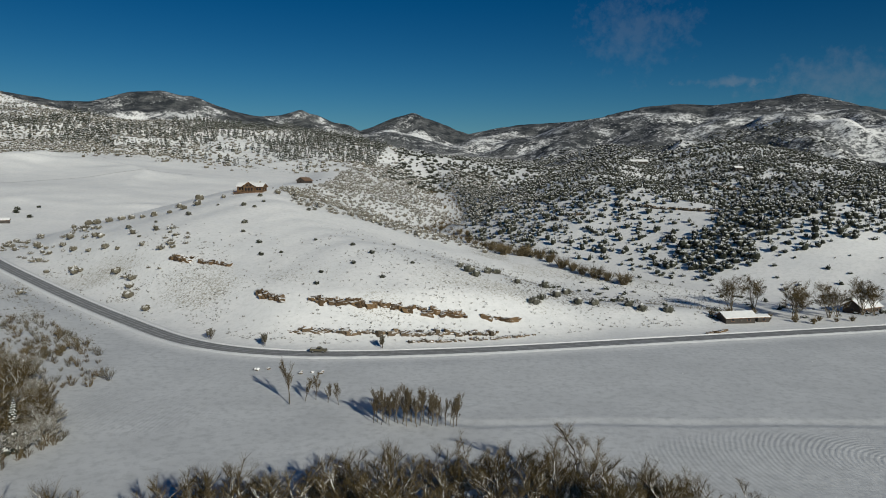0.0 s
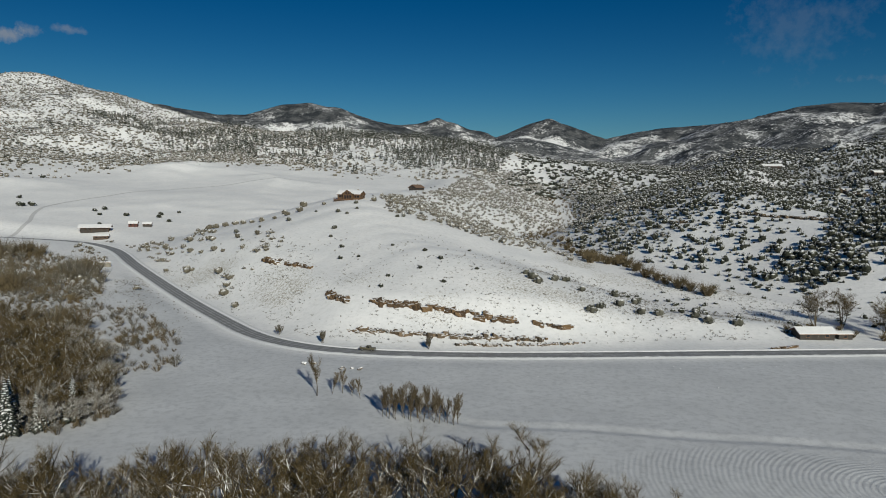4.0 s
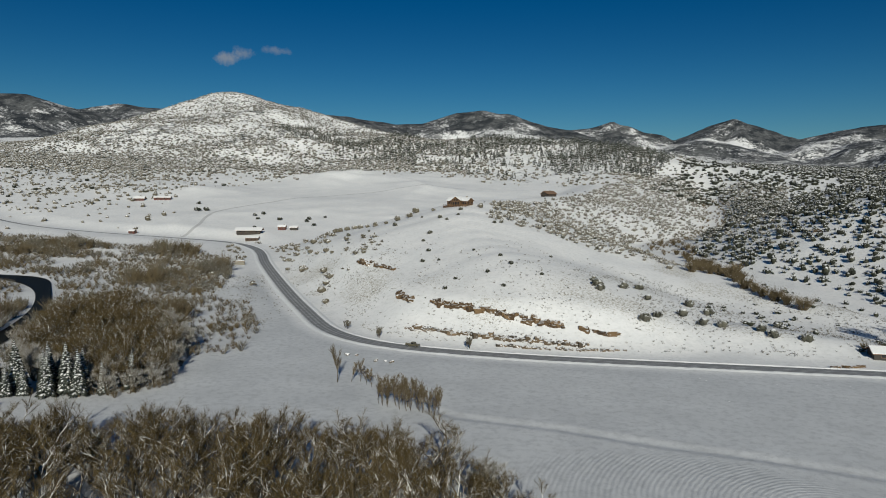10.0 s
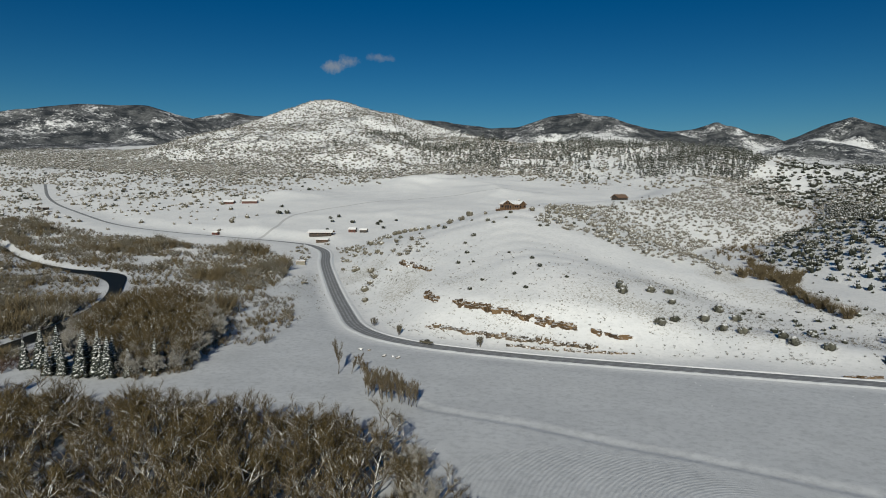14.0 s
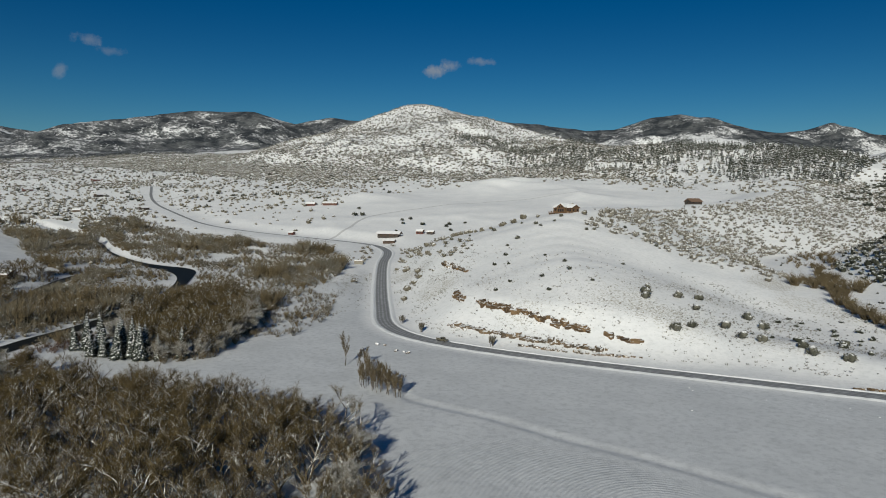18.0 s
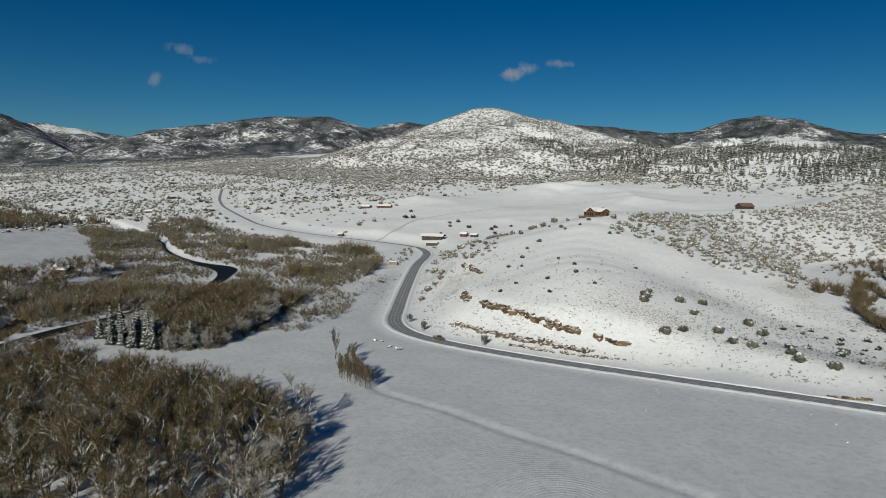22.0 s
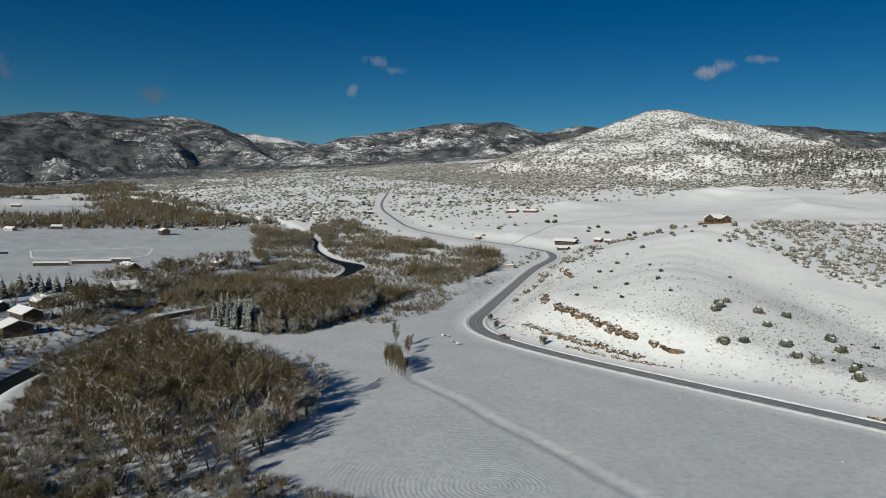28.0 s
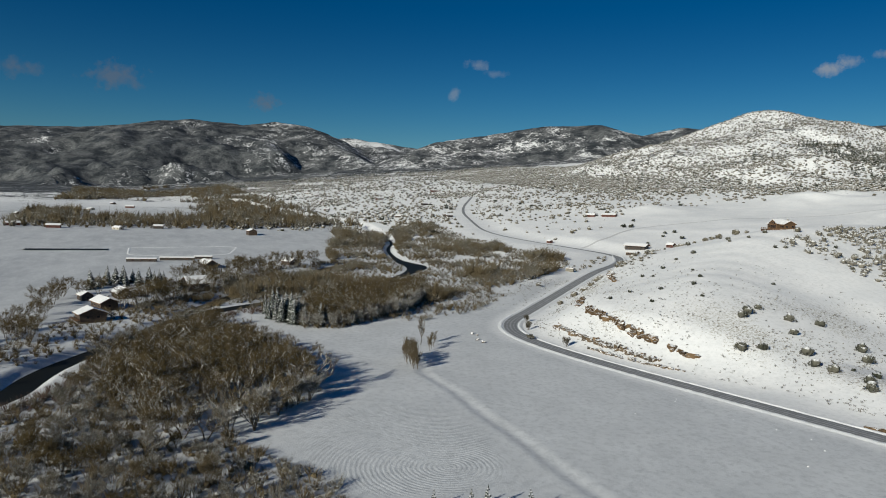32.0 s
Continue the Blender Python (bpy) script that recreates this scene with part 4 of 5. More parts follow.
x, y, z, rng = sown(32, (-100, 1300, 1050, 3000), 22000, lambda x, y, z: 0.5 + 0.5 * smooth(rough(x, y, 180, 3, 67), -0.4, 0.3), 9)
strewn("far_junipers", lone, rows_of(x, y, z, rng, 2.4, 6.0, (0.7, 1.1)), JUNIPER, "dark junipers on the far upland", "junipers")


x, y, z, rng = sown(35, (50, 260, 285, 470), 1500, lambda x, y, z: off_road(x, y, 22) * (0.12 + 0.5 * smooth(wave(x, y, 30, 68), 0.0, 0.6)) * (along(x, y, RAVINE)[0] > 7), 5)
strewn("foot_junipers", jun, rows_of(x, y, z, rng, 0.7, 2.0, (0.8, 1.1)), JUNIPER, "scattered junipers and brush at the foot of the hills", "junipers")
# the dark wooded draw between the two hills
DRAW = [(159, 420, 0), (176, 430, 0), (203, 461, 0), (227, 474, 0), (254, 481, 0), (298, 519, 0), (346, 551, 0)]
x, y, z, rng = sown(33, (140, 380, 400, 600), 2600, lambda x, y, z: smooth(along(x, y, DRAW)[0], 30, 10), 3.6)
strewn("draw_junipers", jun, rows_of(x, y, z, rng, 2.0, 3.8, (0.95, 1.4)), JUNIPER, "tall dark junipers that fill a shady draw", "junipers")
x, y, z, rng = sown(34, (-30, 70, 480, 1150), 1500, lambda x, y, z: smooth(along(x, y, RAVINE)[0], 22, 9) * (y > 560) * 0.8, 5)
strewn("ravine_willows", willows, rows_of(x, y, z, rng, 0.7, 1.4), WILLOW, "brown brush along the ravine floor", "willows")

# frosted oak brush on the ravine's other side and behind the cabin
def ravine_side(x, y, z):
    side, d = right_of_crest(x, y)
    dr, _, _ = along(x, y, RAVINE)
    return (side > 0) * (d > 14) * (dr > 12 + 32 * np.exp(-((y - 515) / 120) ** 2)) * (y > 410) * (0.35 + 0.65 * smooth(wave(x, y, 26, 71), -0.4, 0.3)) * smooth(y - 0.35 * x, 395, 440)


brushes = [joined([clump(400 + k, 3, ragged=0.4, flat=0.9), sprigs(420 + k, 30, 1.0, 0.4)]) for k in range(4)]
x, y, z, rng = sown(41, (-150, 90, 410, 1300), 13000, ravine_side, 3.1)
strewn("oak_brush", brushes, rows_of(x, y, z, rng, 0.7, 2.3, (0.85, 1.4)), OAK, "frosted grey oak brush on the ravine slope", "brush")
x, y, z, rng = sown(42, (-190, 70, 430, 900), 520, lambda x, y, z: (right_of_crest(x, y)[0] > 0) * 0.5, 7)
strewn("slope_junipers", jun, rows_of(x, y, z, rng, 0.9, 1.7, (0.8, 1.1)), JUNIPER, "small junipers among the frosted brush", "junipers")


# the pyramid hill, the pine ridge below it and the brushy flats
def peak_face(x, y, z):
    d, zc, _ = along(x, y, PEAK)
    e, _, _ = along(x, y, PEAK_RIB)
    return (np.minimum(d, e) < 560) * (0.62 + 0.38 * smooth(rough(x, y, 90, 3, 73), -0.5, 0.3)) * smooth(z, 82, 100)


x, y, z, rng = sown(51, (-1900, -450, 780, 2000), 42000, peak_face, 5.0)
strewn("peak_brush", lone, rows_of(x, y, z, rng, 1.2, 3.6, (0.65, 1.0)), PALE, "scattered frosted shrubs on the pyramid hill", "shrubs")
x, y, z, rng = sown(54, (-1900, -450, 780, 2000), 11000, lambda x, y, z: peak_face(x, y, z) * (0.25 + 0.75 * smooth(z, 220, 110)), 9)
strewn("peak_junipers", lone, rows_of(x, y, z, rng, 1.6, 3.6, (0.7, 1.0)), JUNIPER, "dark junipers on the foot of the pyramid hill", "junipers")


def pine_ridge(x, y, z):
    d, _, _ = along(x, y, PINES)
    front = smooth(d, 460, 60) * smooth(y, 1060, 1250)
    return front * smooth(rough(x, y, 130, 3, 75), -0.45, 0.15) * (x < -120)


spires = [joined([conifer(500 + k, 2.6, 0.75, 5, 5)[1]]) for k in range(2)]
x, y, z, rng = sown(52, (-1150, -80, 1050, 1800), 15000, pine_ridge, 7)
strewn("pine_wood", spires, rows_of(x, y, z, rng, 3.0, 6.5, (0.8, 1.2)), PINE, "dark pines on the ridge behind the snowfield", "pines")
x, y, z, rng = sown(55, (-1150, -80, 1000, 1800), 5200, lambda x, y, z: smooth(along(x, y, PINES)[0], 560, 200) * (0.4 + 0.6 * smooth(rough(x, y, 90, 3, 76), -0.4, 0.2)) * smooth(y, 1010, 1080), 7)
strewn("ridge_brush", lone, rows_of(x, y, z, rng, 1.8, 4.2, (0.7, 1.0)), PALE, "frosted brush below the pines", "brush")


def flats(x, y, z):
    band = smooth(wave(x, y, 150, 81) + 0.6 * wave(x, y, 60, 82), 0.0, 0.5)
    field = np.hypot((x + 330) / 300, (y - 760) / 260) > 1.0
    west = smooth(-x, 430, 900)
    foot = smooth(y, 850, 960) * (x > -1500)
    return np.clip(band * (0.9 * west + foot) + 0.22 * west, 0, 1) * field * off_road(x, y, 14) * off_river(x, y, 14) * (z > 19)


x, y, z, rng = sown(53, (-2300, -150, 120, 1250), 44000, flats, 4.6)
strewn("sage_flats", lone, rows_of(x, y, z, rng, 0.9, 3.2, (0.75, 1.25)), PALE, "frosted sagebrush over the snowy flats", "sagebrush")
x, y, z, rng = sown(56, (-2600, -300, 100, 1200), 6500, lambda x, y, z: 0.5 * flats(x, y, z) + 0.15 * smooth(-x, 900, 1300), 12)
strewn("flat_junipers", lone, rows_of(x, y, z, rng, 1.8, 3.8, (0.7, 1.1)), JUNIPER, "dark junipers over the snowy flats", "junipers")
# brush left of the cabin crest and down to the lodge
x, y, z, rng = sown(57, (-330, -120, 300, 560), 2600, lambda x, y, z: smooth(along(x, y, CREST)[0], 30, 60) * (along(x, y, CREST)[2] < 0) * off_road(x, y, 12) * smooth(wave(x, y, 30, 83), -0.1, 0.6) * smooth(y + 0.5 * x, 190, 240) * (y - 0.75 * (-x) < 262), 5)
strewn("bank_brush", brushes, rows_of(x, y, z, rng, 0.9, 2.2, (0.8, 1.2)), PALE, "frosted brush on the snowy bank above the road", "brush")

# dry stalks and small sage on the cut slope and the field's edge
tuft = [shrub_sticks(600 + k, 7, 0.7, 0.9, 0.022) for k in range(3)]
x, y, z, rng = sown(61, (-210, 170, 228, 380), 17000, lambda x, y, z: off_road(x, y, 6.5) * (z > 0.6) * (0.2 + 0.8 * smooth(wave(x, y, 18, 85), -0.1, 0.5)) * smooth(z, 36, 10), 0.8)
strewn("grass_tufts", tuft, rows_of(x, y, z, rng, 0.5, 1.6), PALE, "dry grass tufts that poke through the snow", "grass")

# ---- the river ----
def water_material():
    m, nt, bs = shader("dark_river_water")
    bs.inputs["Base Color"].default_value = (0.012, 0.014, 0.014, 1)
    bs.inputs["Roughness"].default_value = 0.5
    bs.inputs["Specular IOR Level"].default_value = 0.03
    bump(nt, bs, noise_of(nt, 1.6, 4), 0.08, 0.05)
    return m


WATER = water_material()
SNOWBANK = plain("clean_snow", (0.80, 0.81, 0.83), (0.74, 0.75, 0.77), 0.6, 0.7, 0.6, 0.15)
river = tagged(ribbon("water", [(a, b, c - 0.55) for a, b, c in RIVER], ((5.2, 0.0), (0, 0.0), (-5.2, 0.0)), WATER, 4.0, taper=lambda x: 0.95 - 0.3 * smooth(-x, 130, 230) + 1.1 * np.exp(-((x + 312) / 34) ** 2) - 0.3 * smooth(-x, 350, 430)), "dark open river between snowy banks", "river", kind="structure")


tagged(ribbon("side_water", [(a, b, c - 0.6) for a, b, c in SIDE], ((4.0, 0.0), (0, 0.0), (-4.0, 0.0)), WATER, 4.0), "dark side channel under the far bank", "river", kind="structure")


# snow thrown up by the plough along both edges of the road
for k, s in enumerate((1, -1)):
    offs = tuple((s * a, b) for a, b in ((3.6, -0.05), (4.0, 0.16), (4.5, 0.34), (5.1, 0.22), (6.2, -0.06)))
    tagged(ribbon("snow_bank", ROAD[:20], offs if s < 0 else offs[::-1], SNOWBANK, 1.2, 0.18, 70 + k), "low ploughed snow bank along the road", "snow bank", kind="structure")


# a farm drive up the bench, a ploughed arena and a stock pond over the river
DRIVE = plain("packed_snow_track", (0.50, 0.50, 0.51), (0.62, 0.62, 0.63), 0.4, 0.85, 0.4, 0.08)
for line, half in (([(-405, 462, 0), (-425, 505, 0), (-450, 535, 0), (-480, 590, 0), (-476, 640, 0), (-472, 727, 0), (-434, 830, 0), (-330, 930, 0)], 1.7), ([(-850, 494, 0), (-905, 590, 0), (-1010, 640, 0), (-1130, 660, 0)], 2.4)):
    tagged(ribbon("drive", line, ((half, 0.05), (half * 0.5, 0.10), (0, 0.12), (-half * 0.5, 0.10), (-half, 0.05)), DRIVE, 3.0, 0.0, 3, True), "narrow drive of packed snow across the bench", "drive", kind="structure")
arena = [(-456, 22, 0), (-464, 70, 0), (-473, 119, 0), (-436, 113, 0), (-399, 107, 0), (-396, 66, 0), (-393, 26, 0), (-425, 24, 0), (-456, 22, 0)]
tagged(ribbon("arena_bank", arena, ((1.4, -0.1), (0.7, 0.12), (0, 0.18), (-0.7, 0.12), (-1.4, -0.1)), SNOWBANK, 2.0, 0.2, 5, True), "white snow bank round a ploughed arena", "snow bank", kind="structure")
tagged(ribbon("pond", [(-440, -60, floor_at(-440, -30) + 0.3), (-440, -20, floor_at(-440, -30) + 0.3), (-441, 6, floor_at(-440, -30) + 0.3)], ((7, 0.0), (0, 0.0), (-7, 0.0)), WATER, 3.0), "dark strip of open pond water in the snow", "pond", kind="structure")

# ---- built things ----
def part(name, bm, material, parent, label="", m=None):
    """Link a bmesh as one mesh object under a thing or a part."""
    me = bpy.data.meshes.new(name)
    bm.to_mesh(me)
    bm.free()
    me.materials.append(material)
    ob = new(name, me)
    if parent is not None:
        ob.parent = parent
    if m is not None:
        ob.matrix_local = m
    if label:
        ob["label"] = label
    return ob


def box(x0, x1, y0, y1, z0, z1, bevel=0.0):
    bm = bmesh.new()
    bmesh.ops.create_cube(bm, size=1.0, matrix=Matrix.Translation(((x0 + x1) / 2, (y0 + y1) / 2, (z0 + z1) / 2)) @ Matrix.Diagonal((x1 - x0, y1 - y0, z1 - z0, 1)))
    if bevel:
        bmesh.ops.bevel(bm, geom=bm.edges[:], offset=bevel, segments=2, affect="EDGES")
    return bm


def prism(profile, x0, x1):
    """A profile of (y, z) points drawn out from x0 to x1."""
    bm = bmesh.new()
    a = [bm.verts.new((x0, y, z)) for y, z in profile]
    b = [bm.verts.new((x1, y, z)) for y, z in profile]
    n = len(profile)
    bm.faces.new(a[::-1])
    bm.faces.new(b)
    for i in range(n):
        bm.faces.new((a[i], a[(i + 1) % n], b[(i + 1) % n], b[i]))
    bmesh.ops.recalc_face_normals(bm, faces=bm.faces[:])
    return bm


def tube_bm(p, q, r0, r1, sides=10):
    bm = bmesh.new()
    v, f = tubes([(*p, *q, r0, r1)], sides)
    vs = [bm.verts.new(c) for c in v]
    for t in f:
        bm.faces.new([vs[i] for i in t])
    bm.faces.new(vs[:sides][::-1])
    bm.faces.new(vs[sides:])
    return bm


def boards(name, a, b, scale, gap=0.18):
    """Weathered boards or logs laid level: dark seams along the wall."""
    m, nt, bs = shader(name)
    co = nt.nodes.new("ShaderNodeTexCoord")
    sep = nt.nodes.new("ShaderNodeSeparateXYZ")
    nt.links.new(co.outputs["Object"], sep.inputs["Vector"])
    seam = math_node(nt, "FRACT", math_node(nt, "MULTIPLY", sep.outputs["Z"], 1.0 / gap))
    edge = math_node(nt, "LESS_THAN", seam, 0.16)
    c = ramp_between(nt, noise_of(nt, scale, 5), a, b, 0.3, 0.7)
    c = ramp_between(nt, edge, c, tuple(v * 0.4 for v in a))
    nt.links.new(c, bs.inputs["Base Color"])
    bs.inputs["Roughness"].default_value = 0.75
    bump(nt, bs, seam, 0.5, 0.04)
    return m


LOG = boards("honey_log", (0.085, 0.048, 0.022), (0.14, 0.078, 0.036), 1.2, 0.30)
BROWN = boards("brown_board", (0.045, 0.03, 0.02), (0.075, 0.048, 0.031), 1.0, 0.2)
DARK = boards("dark_board", (0.030, 0.025, 0.022), (0.055, 0.045, 0.038), 1.0, 0.2)
RED = boards("barn_red_board", (0.075, 0.024, 0.018), (0.115, 0.036, 0.026), 0.8, 0.22)
TAN = boards("tan_board", (0.17, 0.155, 0.125), (0.23, 0.21, 0.17), 0.8, 0.2)
PALEWALL = boards("pale_stucco", (0.42, 0.39, 0.33), (0.52, 0.48, 0.41), 0.8, 0.25)
ROOFSNOW = plain("roof_snow", (0.80, 0.80, 0.81), (0.72, 0.73, 0.75), 0.35, 0.7, 0.5, 0.12)
SHINGLE = plain("brown_shingle", (0.13, 0.08, 0.055), (0.19, 0.12, 0.08), 1.0, 0.85, 0.3, 0.03)
TRIM = plain("dark_fascia", (0.16, 0.085, 0.05), (0.22, 0.12, 0.07), 2.0, 0.7, 0.1, 0.01)
STONE = plain("grey_stone", (0.24, 0.22, 0.20), (0.36, 0.33, 0.29), 1.2, 0.9, 0.6, 0.06)
GLASS, gnt, gbs = shader("dark_window_glass")
gbs.inputs["Base Color"].default_value = (0.012, 0.014, 0.018, 1)
gbs.inputs["Roughness"].default_value = 0.06
STEEL = plain("galvanised_steel", (0.34, 0.34, 0.35), (0.44, 0.44, 0.45), 3.0, 0.4, 0.1, 0.01, 0.8)


def window(parent, cx, cz, y, w, h, along_x=True, x=0.0):
    """A framed pane in a wall; on the wall y = const, or on the end wall x = const."""
    s = -1 if (y if along_x else x) < 0 else 1
    if along_x:
        f = part("window", box(cx - w / 2 - 0.1, cx + w / 2 + 0.1, y - 0.05, y + 0.07, cz - h / 2 - 0.1, cz + h / 2 + 0.1), TRIM, parent)
        part("pane", box(cx - w / 2, cx + w / 2, y + s * 0.04, y + s * 0.09, cz - h / 2, cz + h / 2), GLASS, f)
        part("sill", box(cx - w / 2 - 0.15, cx + w / 2 + 0.15, y + s * 0.02, y + s * 0.17, cz - h / 2 - 0.17, cz - h / 2 - 0.1), TRIM, f)
    else:
        f = part("window", box(x - 0.05, x + 0.07, cx - w / 2 - 0.1, cx + w / 2 + 0.1, cz - h / 2 - 0.1, cz + h / 2 + 0.1), TRIM, parent)
        part("pane", box(x + s * 0.04, x + s * 0.09, cx - w / 2, cx + w / 2, cz - h / 2, cz + h / 2), GLASS, f)


def gabled(parent, length, width, height, rise, wall, over=0.6, roof=None, x0=0.0, y0=0.0, z0=0.0, turn=0.0):
    """Walls, two roof slabs with snow on them; the ridge runs along x."""
    m = pose(x0, y0, z0, 0, 0, turn)
    hw, hl = width / 2, length / 2
    body = part("wall", prism([(-hw, -1.2), (hw, -1.2), (hw, height), (0, height + rise), (-hw, height)], -hl, hl), wall, parent, m=m)
    slope = rise / hw
    for s in (-1, 1):
        e = hw + over
        a, b = (0, height + rise + 0.06), (s * e, height - slope * over + 0.06)
        slab = part("roof", prism([a, b, (b[0], b[1] + 0.16), (a[0], a[1] + 0.18)], -hl - over, hl + over), TRIM, parent, m=m)
        part("snow", prism([(a[0], a[1] + 0.19), (b[0] * 0.985, b[1] + 0.18), (b[0] * 0.985, b[1] + 0.38), (b[0] * 0.93, b[1] + 0.47 + 0.05 * slope), (a[0], a[1] + 0.48)], -hl - over + 0.05, hl + over - 0.05), roof or ROOFSNOW, slab)
    return body


def house(name, label, category, x, y, turn, length, width, height, rise, wall, over=0.6, lights=2, ends=1, chimney=True, door=True, roof=None, sink=0.0):
    top = new(name)
    top.matrix_basis = pose(x, y, floor_at(x, y) - sink, 0, 0, turn)
    tagged(top, label, category)
    body = gabled(top, length, width, height, rise, wall, over, roof)
    for k in range(lights):
        cx = (k + 0.5) / lights * length * 0.84 - length * 0.42
        if door and k == lights // 2:
            d = part("door", box(cx - 0.5, cx + 0.5, -width / 2 - 0.07, -width / 2 + 0.04, 0.0, 2.05), DARK, top)
            part("handle", box(cx + 0.36, cx + 0.42, -width / 2 - 0.13, -width / 2 - 0.06, 0.95, 1.08), STEEL, d)
        else:
            window(top, cx, height * 0.56, -width / 2, 1.3, 1.1)
            window(top, cx, height * 0.56, width / 2, 1.3, 1.1)
    for k in range(ends):
        for s in (-1, 1):
            window(top, 0.0 if ends == 1 else (k - 0.5) * width * 0.4, height * 0.6, 0, 1.4, 1.2, False, s * length / 2)
    if chimney:
        c = part("chimney", box(length * 0.18, length * 0.18 + 0.9, 0.3, 1.2, height, height + rise + 1.1, 0.04), STONE, top)
        part("cap", box(length * 0.18 - 0.1, length * 0.18 + 1.0, 0.2, 1.3, height + rise + 1.1, height + rise + 1.25), ROOFSNOW, c)
    return top


# the log cabin on the crest, with a deck along its front and a tall middle gable
cabin = new("log_cabin")
cabin.matrix_basis = pose(-122, 448, floor_at(-122, 446) - 0.2, 0, 0, -6) @ Matrix.Diagonal((0.93, 0.93, 0.97, 1))
tagged(cabin, "honey-brown log cabin with a long deck on the snowy crest", "cabin")
gabled(cabin, 17.5, 9, 3.6, 2.0, LOG, 0.9)
gabled(cabin, 8.0, 7.6, 4.0, 2.3, LOG, 0.8, None, 0.4, -2.9, 0, 90)
for cx in (-6.8, -4.7, 5.4, 7.4):
    window(cabin, cx, 1.9, -4.5, 1.5, 1.4)
for cx, cz, w, h in ((-1.6, 1.6, 1.3, 2.4), (0.4, 1.6, 1.5, 2.4), (2.4, 1.6, 1.3, 2.4), (-0.7, 4.3, 1.1, 1.4), (1.5, 4.3, 1.1, 1.4)):
    window(cabin, cx, cz, -6.95, w, h)
for cx in (-2.5, 2.5):
    window(cabin, cx, 1.9, 0, 1.4, 1.3, False, 8.75)
    window(cabin, cx, 1.9, 0, 1.4, 1.3, False, -8.75)
deck = part("deck", box(-9.6, 10.2, -9.4, -4.4, -0.30, -0.06), TRIM, cabin, "wooden deck with log posts")
for k in range(9):
    px = -9.4 + k * 2.43
    part("post", tube_bm((px, -9.2, -2.6), (px, -9.2, 1.0), 0.13, 0.11), LOG, deck)
for z in (0.35, 0.65, 0.95):
    part("rail", box(-9.6, 10.2, -9.27, -9.15, z, z + 0.09), LOG, deck)
for s in (-9.55, 10.1):
    part("rail", box(s - 0.05, s + 0.05, -9.2, -4.5, 0.9, 1.0), LOG, deck)
part("skirt", box(-9.4, 10.0, -9.05, -8.95, -2.4, -0.3), BROWN, deck)
chim = part("chimney", box(4.6, 5.8, 0.4, 1.6, 4.0, 7.0, 0.06), STONE, cabin)
part("cap", box(4.5, 5.9, 0.3, 1.7, 7.0, 7.15), ROOFSNOW, chim)

house("ridge_house", "dark brown house with a bare shingled roof on the ridge", "house", -143, 724, 68, 15, 9, 2.8, 2.6, DARK, 0.9, 3, roof=SHINGLE)
house("pale_house", "pale house among frosted brush on a rise", "house", -150, 1240, 5, 22, 10, 4.0, 2.2, PALEWALL, 0.8, 4)
house("upland_house", "long dark house with a snowy roof among junipers", "house", 276, 1000, -10, 24, 10, 3.6, 2.6, DARK, 0.8, 4)
house("upland_cabin", "small dark cabin with snow on its roof", "cabin", 306, 735, 12, 9, 6, 2.8, 1.6, DARK, 0.5, 2)

# the roadside ranch at the bend
lodge = house("ranch_lodge", "long low dark ranch lodge with a snowy roof", "lodge", -359, 500, 30, 21, 9, 3.5, 1.7, DARK, 1.9, 5, 1, False)
for k in range(6):
    part("porch_post", tube_bm((-10.4 + 4.16 * k, -6.0, -0.4), (-10.4 + 4.16 * k, -6.0, 2.85), 0.12, 0.12, 8), LOG, lodge)
house("ranch_shed", "open-fronted shed with a snowy roof beside the road", "shed", -341, 483, 30, 11, 6, 2.3, 1.0, BROWN, 0.6, 3, 1, False, False)
house("ranch_cabin", "small red-brown cabin with a snowy roof", "cabin", -346, 531, 25, 7, 6, 2.6, 1.6, RED, 0.5, 2)
house("ranch_garage", "small dark garage with a snowy roof", "garage", -336, 536, 25, 7, 5, 2.3, 1.2, DARK, 0.5, 1, 1, False)
house("red_barn", "red barn with a snow-covered roof on the white bench", "barn", -616, 600, 38, 12, 8, 2.3, 2.0, RED, 0.5, 3, 1, False)
house("red_barn", "long red barn with a snow-covered roof on the white bench", "barn", -596, 617, 38, 19, 9, 2.2, 1.8, RED, 0.5, 5, 1, False)
house("stock_trailer", "tan stock trailer with snow on top beside the road", "trailer", -246, 361, 35, 6.5, 2.4, 2.3, 0.3, TAN, 0.1, 0, 0, False, False)
house("hut", "small red hut half hidden by a bush", "hut", -455, 452, 12, 6, 4, 2.2, 1.0, RED, 0.4, 1, 1, False)

# the farm by the road at the ravine's mouth
house("road_barn", "low dark brown barn with a snow-covered roof by the road", "barn", 120, 283, 14, 13.5, 6.5, 2.3, 1.5, DARK, 0.9, 3, 0, False)
house("lean_to", "small dark lean-to beside the barn", "shed", 131.5, 286, 14, 5.5, 4, 1.9, 0.6, DARK, 0.3, 1, 0, False, False)
house("farmhouse", "brown farmhouse with a steep snow-covered roof behind bare trees", "house", 195, 322, 28, 15, 9, 3.2, 3.0, BROWN, 0.7, 3, 1, True)

# the houses over the river
river_house = house("river_house", "dark brown house with a deck by the river", "house", -118.5, 35, 22, 9, 11.5, 4.4, 2.2, BROWN, 1.0, 2, 2, False)
bal = part("balcony", box(-5.2, 5.2, -7.8, -5.75, 1.6, 1.8), TRIM, river_house, "wooden balcony with a rail")
part("rail", box(-5.2, 5.2, -7.8, -7.7, 2.5, 2.65), LOG, bal)
